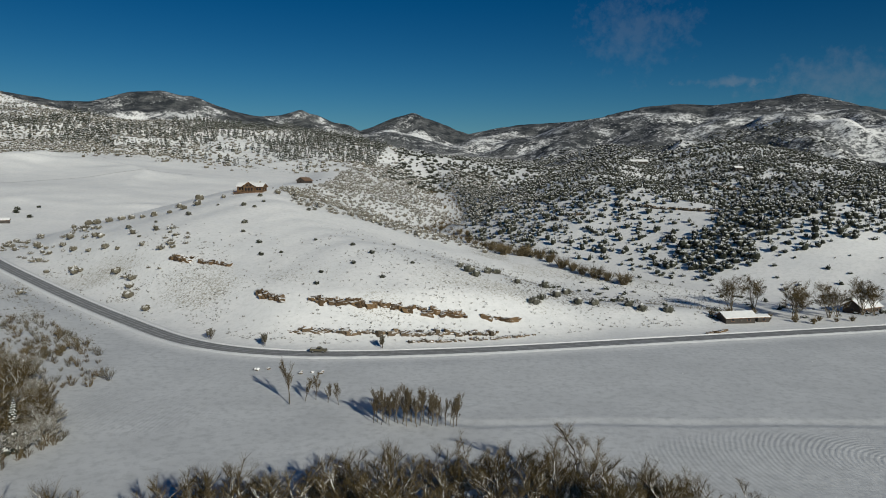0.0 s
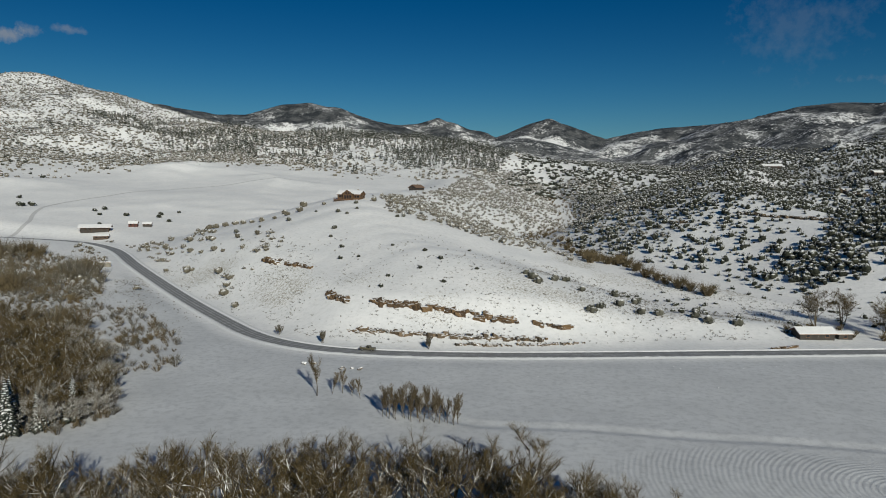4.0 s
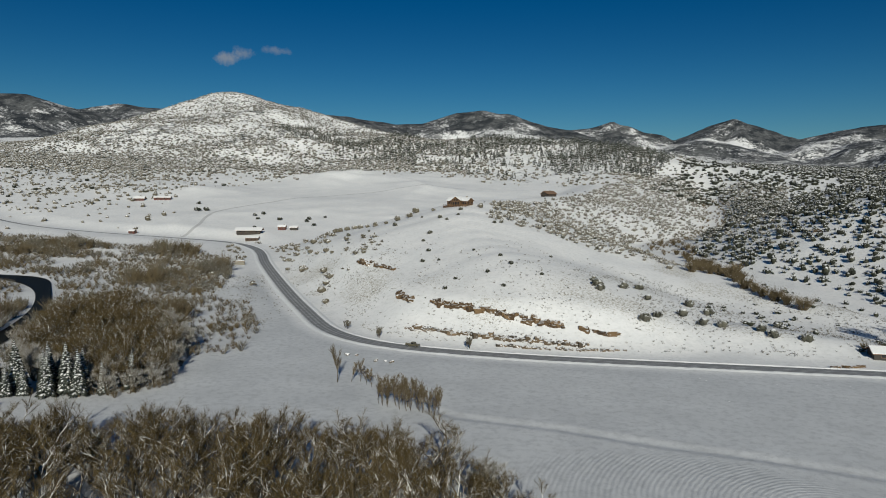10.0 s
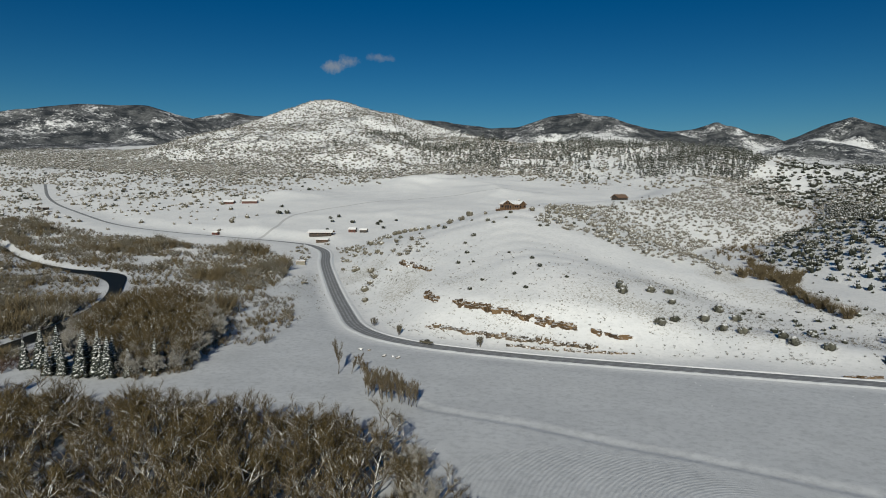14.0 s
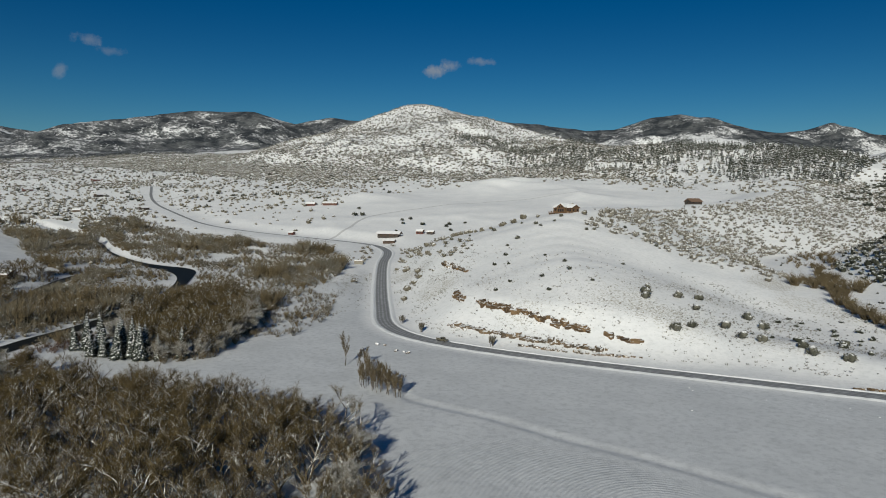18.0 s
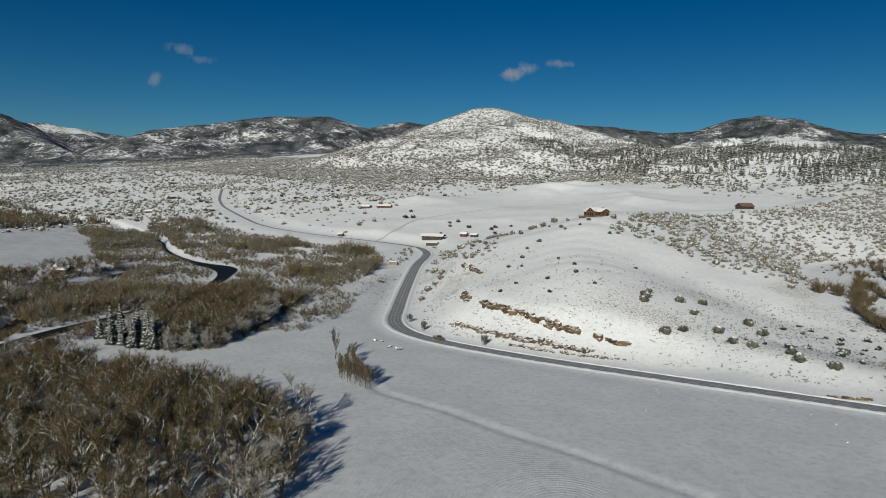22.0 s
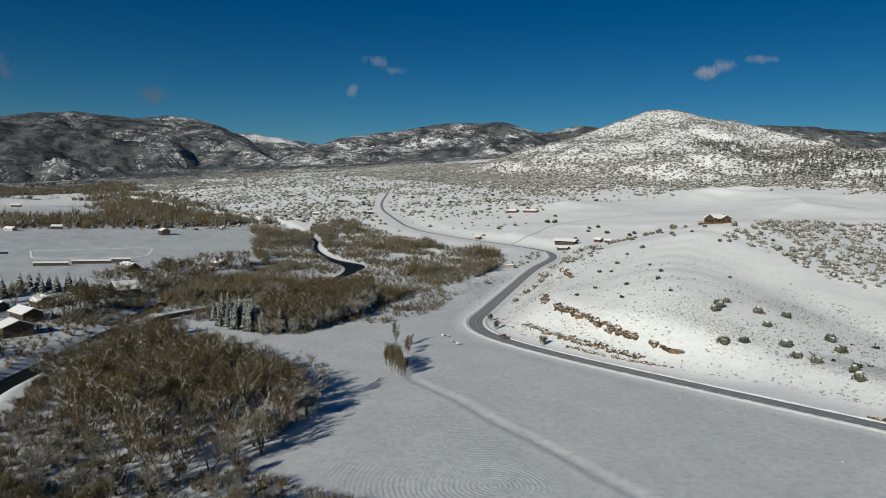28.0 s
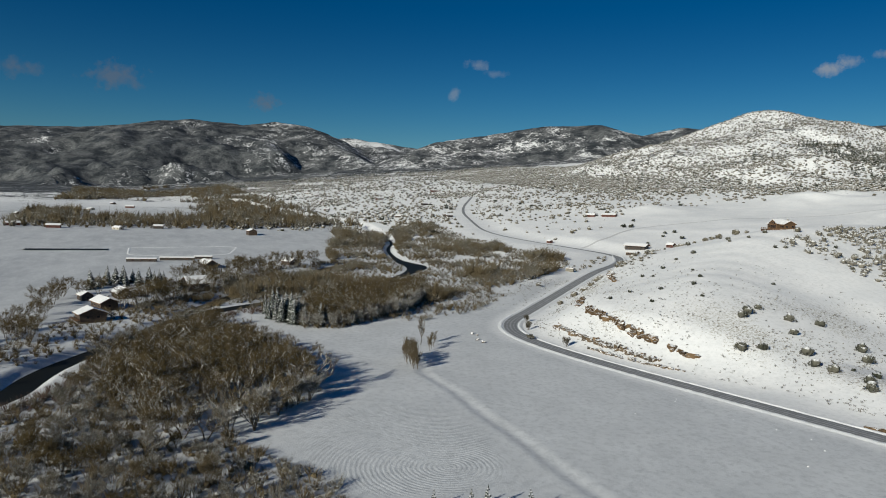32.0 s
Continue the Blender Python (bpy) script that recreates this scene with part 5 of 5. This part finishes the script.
for k in range(6):
    part("post", box(-5.1 + 2.0 * k, -4.97 + 2.0 * k, -7.78, -7.66, -1.0, 2.6), LOG, bal)
house("back_house", "brown house with a wide snow-covered roof", "house", -152, 37, 25, 15, 8.5, 4.0, 2.0, BROWN, 0.9, 4)
house("side_house", "brown house with a bright snowy roof among pines", "house", -186, 42, 20, 13, 8, 3.4, 2.4, BROWN, 0.9, 3)
house("dark_shed", "dark shed with a thin cover of snow", "shed", -180, 24, 25, 8, 6, 2.8, 1.8, DARK, 0.5, 2, 1, False)
house("tall_house", "dark two-storey gabled house on the far bank", "house", -206, 81, 112, 13, 12, 5.0, 3.6, DARK, 0.9, 3, 2)
house("bank_house", "dark house with a bright snowy roof and dormer", "house", -313, 89, 22, 15, 9, 3.2, 2.8, DARK, 0.8, 4)
house("bend_house", "low house with a snowy roof near the bare trees", "house", -330, 152, 30, 12, 8, 3.0, 2.2, BROWN, 0.7, 3)
house("hay_barn", "two-storey brown barn with a white roof", "barn", -616, 141, 10, 15, 9, 5.0, 2.2, BROWN, 0.6, 4, 1, False)
for x, y, w in ((-352, 40, 22), (-360, 66, 26), (-368, 86, 14)):
    house("cattle_shed", "long low dark cattle shed with snow on its roof", "shed", x, y, 84, w, 3.6, 2.0, 0.5, DARK, 0.4, 3, 0, False, False)
far_walls = (BROWN, DARK, PALEWALL, RED)
for k, (x, y) in enumerate(((-937, -172), (-1054, -132), (-1108, -97), (-1182, -41), (-1360, -89), (-697, 34), (-676, -10), (-690, -81), (-1119, -169), (-905, -140),
                            (-1753, 478), (-1285, 588), (-818, 377), (-762, 440), (-1926, 374), (-1190, 437), (-1030, 300), (-980, 470), (-1500, 330), (-720, -130))):
    house("valley_house", "small distant valley house with a snow-covered roof", "house", x, y, 30 + 47 * k % 90, 9 + k % 4 * 2, 6 + k % 3, 2.4 + k % 2 * 0.8, 1.6, far_walls[k % 4], 0.7, 2, 1, k % 2 == 0)

# the pickup on the road's shoulder
PAINT = plain("olive_car_paint", (0.085, 0.075, 0.05), (0.11, 0.10, 0.07), 2.0, 0.35, 0.0)
RUBBER = plain("tyre_rubber", (0.018, 0.018, 0.018), (0.03, 0.03, 0.03), 6.0, 0.9, 0.2, 0.01)
truck = new("pickup_truck")
truck.matrix_basis = pose(-40.5, 226.0, 0.10, 0, 0, -4)
tagged(truck, "olive pickup truck with snow in its bed on the road", "pickup")
body = part("body", box(-2.75, 2.75, -0.95, 0.95, 0.45, 1.05, 0.08), PAINT, truck)
cab_bm = prism([(-0.86, 1.03), (0.86, 1.03), (0.74, 1.78), (-0.74, 1.78)], -0.55, 1.25)
for v in cab_bm.verts:
    if v.co.z > 1.5:
        v.co.x = 0.05 + (v.co.x - 0.35) * 0.62 + 0.15
part("cab", cab_bm, PAINT, truck)
for s in (-1, 1):
    part("side_window", box(-0.25, 0.85, s * 0.80 - 0.05, s * 0.80 + 0.05, 1.15, 1.62, 0.02), GLASS, truck)
part("windscreen", prism([(-0.72, 1.14), (0.72, 1.14), (0.66, 1.66), (-0.66, 1.66)], 0.98, 1.04), GLASS, truck)
part("bonnet", box(1.2, 2.7, -0.88, 0.88, 1.0, 1.14, 0.05), PAINT, truck)
for s in (-1, 1):
    part("bed_side", box(-2.72, -0.6, s * 0.9 - 0.06, s * 0.9 + 0.06, 1.0, 1.32, 0.03), PAINT, truck)
    part("headlight", box(2.7, 2.78, s * 0.7 - 0.16, s * 0.7 + 0.16, 0.72, 0.92, 0.02), STEEL, truck)
    part("tail_light", box(-2.79, -2.73, s * 0.84 - 0.08, s * 0.84 + 0.08, 0.72, 1.0, 0.02), RED, truck)
part("tailgate", box(-2.76, -2.66, -0.86, 0.86, 1.0, 1.32, 0.02), PAINT, truck)
part("snow_load", box(-2.6, -0.66, -0.82, 0.82, 1.03, 1.30, 0.1), ROOFSNOW, truck)
part("front_bumper", box(2.74, 2.88, -0.9, 0.9, 0.42, 0.62, 0.03), STEEL, truck)
part("rear_bumper", box(-2.9, -2.76, -0.9, 0.9, 0.42, 0.62, 0.03), STEEL, truck)
for cx in (-1.75, 1.75):
    for s in (-1, 1):
        wheel = part("wheel", tube_bm((cx, s * 0.72, 0.40), (cx, s * 0.96, 0.40), 0.40, 0.40, 18), RUBBER, truck)
        part("rim", tube_bm((cx, s * 0.94, 0.40), (cx, s * 0.98, 0.40), 0.22, 0.20, 12), STEEL, wheel)

# ---- rock ledges cut into the slope above the road ----
def rock_block(seed, w, d, h):
    rng = np.random.RandomState(seed)
    bm = bmesh.new()
    bmesh.ops.create_cube(bm, size=1.0, matrix=Matrix.Diagonal((w, d, h, 1)))
    bmesh.ops.subdivide_edges(bm, edges=bm.edges[:], cuts=1, use_grid_fill=True)
    for v in bm.verts:
        v.co += Vector(rng.uniform(-0.19, 0.19, 3) * np.array([w, d, h]))
    return bm


def ledge(label, line, size, seed, material, gap=0.0):
    """A broken line of blocks along the slope, each its own piece."""
    top = tagged(new("rock_ledge"), label, "rock ledge")
    c = spaced([(x, y, 0) for x, y in line], size * 0.36)
    top.matrix_basis = pose(c[0, 0], c[0, 1], floor_at(c[0, 0], c[0, 1]))
    rng = np.random.RandomState(seed)
    shapes = []
    for k in range(6):
        bm = rock_block(seed + k, size * (0.8 + 0.3 * (k % 3)), size * 0.8, size * (0.55 + 0.15 * (k % 4)))
        me = bpy.data.meshes.new("rock")
        bm.to_mesh(me)
        bm.free()
        me.materials.append(material)
        shapes.append(me)
    inv = top.matrix_basis.inverted()
    for i in range(len(c)):
        if rng.uniform() < gap:
            continue
        j = min(i + 1, len(c) - 1)
        k = max(i - 1, 0)
        turn = math.degrees(math.atan2(c[j, 1] - c[k, 1], c[j, 0] - c[k, 0]))
        x, y = c[i, 0] + rng.uniform(-0.3, 0.3), c[i, 1] + rng.uniform(-0.55, 0.55) * size
        ob = new("rock", shapes[rng.randint(6)])
        ob.parent = top
        s = rng.uniform(0.45, 1.25)
        ob.matrix_local = inv @ pose(x, y, floor_at(x, y) + size * 0.16, rng.uniform(-12, 12), rng.uniform(-10, 10), turn + rng.uniform(-25, 25)) @ Matrix.Diagonal((s, s, s * rng.uniform(0.7, 1.1), 1))
    return top


ledge("tawny rock outcrop in the snowy slope", [(-71, 270), (-66, 266.5), (-61, 263)], 2.6, 10, ROCK)
ledge("long tawny rock ledge in the snowy slope", [(-49, 259.5), (-40, 258), (-29, 257.6), (-16, 256.8), (-5.5, 256.6), (9, 258)], 2.3, 20, ROCK, 0.08)
ledge("broken reddish rock ledge in the snowy slope", [(16, 259), (22, 259.5), (29, 261)], 1.8, 30, ROCK, 0.3)
ledge("low dark rock ledge just above the road", [(-50, 244.6), (-36, 243), (-16, 244.6), (-4, 245.6), (10, 248), (20, 250.5)], 2.0, 40, DARK_ROCK, 0.15)
ledge("scattered dark rocks below the ledge", [(-56, 245.5), (-52, 244), (-48, 243)], 1.0, 50, DARK_ROCK, 0.5)
ledge("scattered dark rocks beside the road", [(-12, 239), (0, 241), (12, 244), (24, 248), (34, 252)], 1.2, 60, DARK_ROCK, 0.5)
ledge("dark rock outcrop with brush on the slope", [(-125, 320.5), (-119, 317), (-113, 313.5)], 2.6, 70, ROCK)
ledge("dark broken rock outcrop on the slope", [(-108, 310.5), (-100.5, 306.4), (-93, 303)], 1.9, 80, ROCK, 0.15)
ledge("rusty rocks at the foot of the slope", [(100, 262), (106, 264.5), (110, 268)], 1.2, 90, ROCK, 0.3)

ledge("dark broken rock band among the junipers", [(141, 534), (155, 517), (168, 501), (187, 480)], 2.4, 100, DARK_ROCK, 0.2)
ledge("rugged dark rock outcrop among the junipers", [(236, 652), (247, 625), (258, 598)], 3.2, 110, DARK_ROCK, 0.25)
ledge("low rock band on the hill across the ravine", [(92, 560), (102, 548), (112, 540)], 2.4, 120, DARK_ROCK, 0.25)

# ---- single bushes on the open slope ----
def bush_kinds(group, label, seed, material, n=3, fine=True):
    out = []
    for k in range(n):
        top = tagged(new("juniper"), label, "bush", group)
        crown = new("crown", tri_mesh("crown", *joined([clump(seed + k, 7, fine, 1.1, 0.30), sprigs(seed + 50 + k, 110, 1.05, 0.2)]), material))
        stem = new("trunk", tri_mesh("trunk", *tubes([(0, 0, -0.5, 0.05, 0.02, 0.6, 0.12, 0.07)], 6), BARK))
        crown.parent = stem.parent = top
        out.append(top)
    return out


def set_bushes(kinds, spots, lo, hi, seed):
    rng = np.random.RandomState(seed)
    xs, ys = np.array([p[0] for p in spots], float), np.array([p[1] for p in spots], float)
    plant(kinds, xs, ys, floor_z(xs, ys), rng, lo, hi)


set_bushes(bush_kinds("junipers on the brow", "small dusted juniper on the open snowy slope", 700, FROST),
           [(-141.7, 389.9), (-157.3, 383.4), (-170.6, 379.5), (-154.4, 355), (-99.7, 348.7), (-74.1, 404.6), (-112.9, 397.2), (-103.6, 404.6), (-130.6, 406.3), (-110.3, 423.3), (-105.4, 391.5), (-103.1, 363.4), (-76.6, 399.3), (-37.2, 413.7), (-16.6, 416.4)], 0.9, 1.6, 1)
set_bushes(bush_kinds("junipers on the slope", "small dark juniper in the smooth snow", 720, JUNIPER),
           [(-72.7, 313.8), (-59.9, 328.9), (-41.2, 318.5), (-31.3, 306.7), (-24.7, 348.5), (-37.6, 293), (-49.5, 283.9), (-49.6, 272.8), (-81.6, 313), (-12.9, 297), (-86.9, 330.1), (-24, 278.4)], 0.75, 1.25, 2)
set_bushes(bush_kinds("junipers at the foot", "rounded green-grey juniper dusted with snow", 740, FROST, 4),
           [(7.6, 309.2), (11.5, 300.8), (14.1, 295.1), (20.2, 313.7), (25, 325.4), (32.3, 303.9), (47.4, 322.3), (56.1, 315.2), (47.8, 294.6), (56.3, 289.3), (63.7, 290.3), (83.7, 325.6), (77.9, 289.8), (82.2, 285.4), (93.6, 286.7), (36.5, 275.2), (40.1, 281.7)], 1.5, 2.3, 3)
set_bushes(bush_kinds("frosted bushes over the road", "frosted grey bush on the bank above the road", 760, PALE, 4),
           [(-154.6, 329.5), (-181.2, 348.5), (-173.2, 358.4), (-205.5, 360.7), (-184.4, 348.4), (-245.5, 422.6), (-137.7, 303.5), (-122.4, 285.4), (-221, 392), (-200, 378), (-190, 382), (-213.3, 400.5), (-163.4, 350.6), (-223, 384.7), (-186.8, 352.1), (-184.3, 376.1), (-230, 405), (-240, 415), (-250, 430), (-286.2, 468.7), (-288, 464.4), (-186, 366), (-215, 395)], 1.1, 2.2, 4)
set_bushes(bush_kinds("bushes along the crest", "frosted grey bush along the crest line", 780, PALE, 4),
           [(-160, 410), (-153, 413), (-147, 418.6), (-152, 438), (-170, 412), (-178, 415), (-186, 418), (-195, 424), (-205, 430), (-216, 437), (-160, 425), (-225, 444), (-93, 458.9), (-88.4, 470.6), (-81.7, 479.3), (-98.8, 471.4), (-105, 444.2), (-65.6, 454.6), (0, 463), (-240, 455), (-135, 432)], 1.2, 2.4, 5)
set_bushes(bush_kinds("bushes on the bench", "dark bush on the wide white bench", 800, JUNIPER, 3, False),
           [(-492.8, 572), (-498.3, 573.6), (-486.3, 577.8), (-503.7, 579.1), (-494.7, 584.3), (-358.1, 589.9), (-419.2, 577.7), (-416.5, 588.2), (-403.5, 563.8), (-382.3, 572.7), (-349.2, 605.5), (-352.4, 578), (-372, 522.2), (-331.9, 562.5), (-533.1, 612.5)], 1.6, 2.8, 6)


# ---- thin poplars in the field, roadside bushes and the farm's trees ----
SLIM = [(1, 1, 0), (16, 0.42, 0.30), (7, 0.5, 0.28), (9, 0.8, 0.34)]


def slim_kinds(name, label, group, seed, height, stems, n=3, twig=None):
    return [make_tree(name, *bare_tree(seed + k, height, stems, SLIM, 0.22, 0.010, 0.011), label, group, "tree", BARK, twig or TWIG) for k in range(n)]


def set_trees(kinds, spots, lo, hi, seed):
    rng = np.random.RandomState(seed)
    xs, ys = np.array([p[0] for p in spots], float), np.array([p[1] for p in spots], float)
    plant(kinds, xs, ys, floor_z(xs, ys), rng, lo, hi)


set_trees(slim_kinds("poplar", "slender bare poplar standing alone in the snowfield", "field poplars", 900, 12.5, 1, 2, WILLOW), [(-38.5, 173)], 1.0, 1.05, 11)
set_trees(slim_kinds("poplar", "young bare poplar in the snowfield", "young poplars", 910, 7.0, 1, 2, WILLOW), [(-35, 175.5), (-32.5, 177), (-26, 173), (-29, 175)], 0.8, 1.1, 12)
set_trees(slim_kinds("poplar", "bare poplar in a tight row in the snowfield", "poplar row", 920, 9.5, 1, 4, WILLOW),
          [(-15, 160.5), (-13, 160), (-11, 161), (-9, 159.5), (-7, 160.6), (-5, 158.6), (-3, 159.6), (-1, 158), (1, 158.6), (2.8, 157.6), (-12, 158.6), (-4, 160.8), (0, 160), (-8, 158), (-14, 159), (-10, 160), (-6, 159.8), (-2, 160.6), (-9, 161.2), (-5.5, 157.6), (-2.4, 158.4), (2, 159.4), (-13.6, 161.4), (-7.2, 161.4), (-15.8, 160.2), (3.6, 158.8)], 0.7, 1.08, 13)
set_trees(slim_kinds("roadside_bush", "bare brown bush beside the road", "roadside bushes", 940, 4.6, 6, 2, PALE), [(-60.6, 234.5), (-20.5, 233), (-82, 244)], 0.7, 1.1, 14)
round_kinds = [make_tree("farm_tree", *bare_tree(960 + k, 14.0, 4, PLAN, 0.05, 0.014, 0.018), "rounded bare tree beside the farm", "farm trees") for k in range(3)]
set_trees(round_kinds, [(128, 307), (148, 292), (152, 296), (166, 297), (171, 300), (186, 306), (190, 304), (140, 312)], 1.0, 1.3, 15)
bank_kinds = [make_tree("bank_tree", *bare_tree(980 + k, 12.0, 3, PLAN, 0.07, 0.013, 0.018), "bare tree among the houses across the river", "trees across the river") for k in range(3)]
set_trees(bank_kinds, [(-73, 11.5), (-70, 15), (-71, 19), (-83, 17.5), (-166, 11), (-192, 11), (-158, 7.5), (-169, 55), (-178, 59), (-177, 64), (-158, 69), (-165, 64), (-150, 52), (-156, 58), (-162, 48), (-168, 60), (-172, 66), (-146, 46), (-178, 70), (-186, 76), (-192, 84), (-160, 66), (-200, 92), (-212, 100), (-224, 108), (-246, 122), (-258, 130), (-268, 138), (-320, 168), (-308, 158), (-273, 106), (-280, 112), (-288, 121), (-296, 130), (-303, 140), (-312, 150), (-283, 116), (-322, 158), (-235, 90), (-238, 100), (-250, 107), (-264, 116), (-292, 126), (-277, 132), (-239, 93), (-300, 112), (-285, 108), (-228, 84), (-182, 10), (-60, -8), (-48, 2), (-40, -14), (-72, -6), (-85, -2), (-96, 6), (-110, 8), (-122, 14), (-100, -12), (-30, 4), (-134, 10), (-190, 30), (-184, 22), (-236, 70), (-244, 76), (-256, 84)], 0.85, 1.25, 16)
spruce_kinds = []
for k in range(4):
    stem, needles = conifer(1000 + k, 12.0, 2.5, 24, 19)
    spruce_kinds.append(make_tree("spruce", stem, needles, "snow-laden spruce beside the bare trees", "spruces", "spruce", BARK, SPRUCE))
set_trees(spruce_kinds, [(-125, 116), (-121, 119), (-111, 116), (-108, 119), (-107.5, 125.5), (-103, 124), (-96, 128.5), (-94, 126), (-99, 126), (-90, 131), (-117.7, 122), (-113, 121), (-87, 138), (-101, 121)], 0.8, 1.45, 17)
pine_kinds = []
for k in range(3):
    stem, needles = conifer(1010 + k, 12.0, 3.6, 17, 17)
    pine_kinds.append(make_tree("pine", stem, needles, "broad snowy pine behind the river houses", "house pines", "pine", BARK, SPRUCE))
set_trees(pine_kinds, [(-216, 22), (-222, 26), (-230, 29), (-238, 33), (-236, 38), (-240, 43), (-233, 47), (-236, 53), (-238, 59), (-228, 56), (-226, 40), (-231, 62), (-210, 78), (-203, 72)], 0.7, 1.1, 23)
young_kinds = []
for k in range(2):
    stem, needles = conifer(1020 + k, 5.0, 1.3, 9, 8)
    young_kinds.append(make_tree("young_spruce", stem, needles, "small snowy spruce at the field's edge", "young spruces", "spruce", BARK, SPRUCE))
set_trees(young_kinds, [(118, 131), (119, 134.5), (120, 138), (121, 142), (116, 128), (123, 146), (125, 150), (121, 134)], 0.6, 1.1, 18)
patch_kinds = [make_tree("snowfield_bush", *(lambda s: (tubes([(0, 0, -0.4, 0, 0, 0.4, 0.06, 0.04)], 5), s))(shrub_sticks(1040 + k, 40, 3.2, 0.7, 0.035)), "brown brush patch with snow in the field", "field bushes", "bush", BARK, WILLOW) for k in range(3)]
set_trees(patch_kinds, [(-125, 210), (-123, 215), (-121, 220), (-132, 221), (-122, 211), (-120, 215), (-129, 213), (-126, 218), (130, 290), (126, 292), (136, 288), (140, 296), (146, 286), (152, 283), (158, 290), (164, 288), (172, 290), (118, 291), (112, 288), (135, 300), (124, 300)], 0.7, 1.3, 19)
ravine_kinds = [make_tree("ravine_bush", *(lambda s: (tubes([(0, 0, -0.4, 0, 0, 0.4, 0.06, 0.04)], 5), s))(shrub_sticks(1060 + k, 70, 5.5, 0.8, 0.05)), "tall tawny willow bush on the snowy ravine floor", "ravine bushes", "bush", BARK, WILLOW) for k in range(3)]
set_trees(ravine_kinds, [(37, 427), (34, 495), (40, 500), (53, 461), (67, 392), (76, 379), (87, 367), (94, 360), (46, 491), (58, 489), (44, 470), (48, 450), (52, 436), (58, 420), (62, 405), (72, 386), (38, 480), (30, 510), (24, 525), (20, 545), (10, 570), (21, 586), (14, 600), (-2, 640), (40, 440), (47, 425), (82, 372), (56, 475), (60, 470), (64, 415), (35, 505), (50, 480)], 0.9, 1.7, 20)


# ---- small heaps and tufts lying in the meadow ----
heap_kinds = []
for k in range(3):
    top = tagged(new("snow_heap"), "small snowy heap with dark weeds in the meadow", "heap", "heaps in the meadow")
    lump = new("snow", tri_mesh("snow", *clump(1100 + k, 4, False, 0.35, 0.25), SNOWBANK))
    weed = new("weeds", tri_mesh("weeds", *shrub_sticks(1110 + k, 9, 0.8, 0.9, 0.03), PALE))
    lump.parent = weed.parent = top
    heap_kinds.append(top)
set_trees(heap_kinds, [(64, 225), (66, 223), (68, 222), (98, 237), (102, 222), (119, 221), (109, 196), (-103, 201), (12, 219.6), (48, 149), (62, 227), (95, 235), (104, 238), (30, 222), (84, 230), (112, 234), (72, 205), (20, 205), (-70, 212)], 0.16, 0.36, 21)
mound_kinds = []
for k in range(3):
    top = tagged(new("snow_mound"), "snow-capped earth mound with bare dark sides", "mound", "earth mounds")
    earth = new("earth", tri_mesh("earth", *clump(1120 + k, 5, False, 0.42, 0.2), DARK_ROCK))
    cap = new("snow_cap", tri_mesh("snow_cap", clump(1120 + k, 5, False, 0.42, 0.2)[0] * [0.94, 0.92, 1.0] + [0.05, 0.1, 0.06], clump(1120 + k, 5, False, 0.42, 0.2)[1], SNOWBANK))
    earth.parent = cap.parent = top
    mound_kinds.append(top)
set_trees(mound_kinds, [(-55, 203), (-51.5, 204.2), (-41, 200.5), (-38, 201.5), (-35, 201)], 0.8, 1.25, 22)
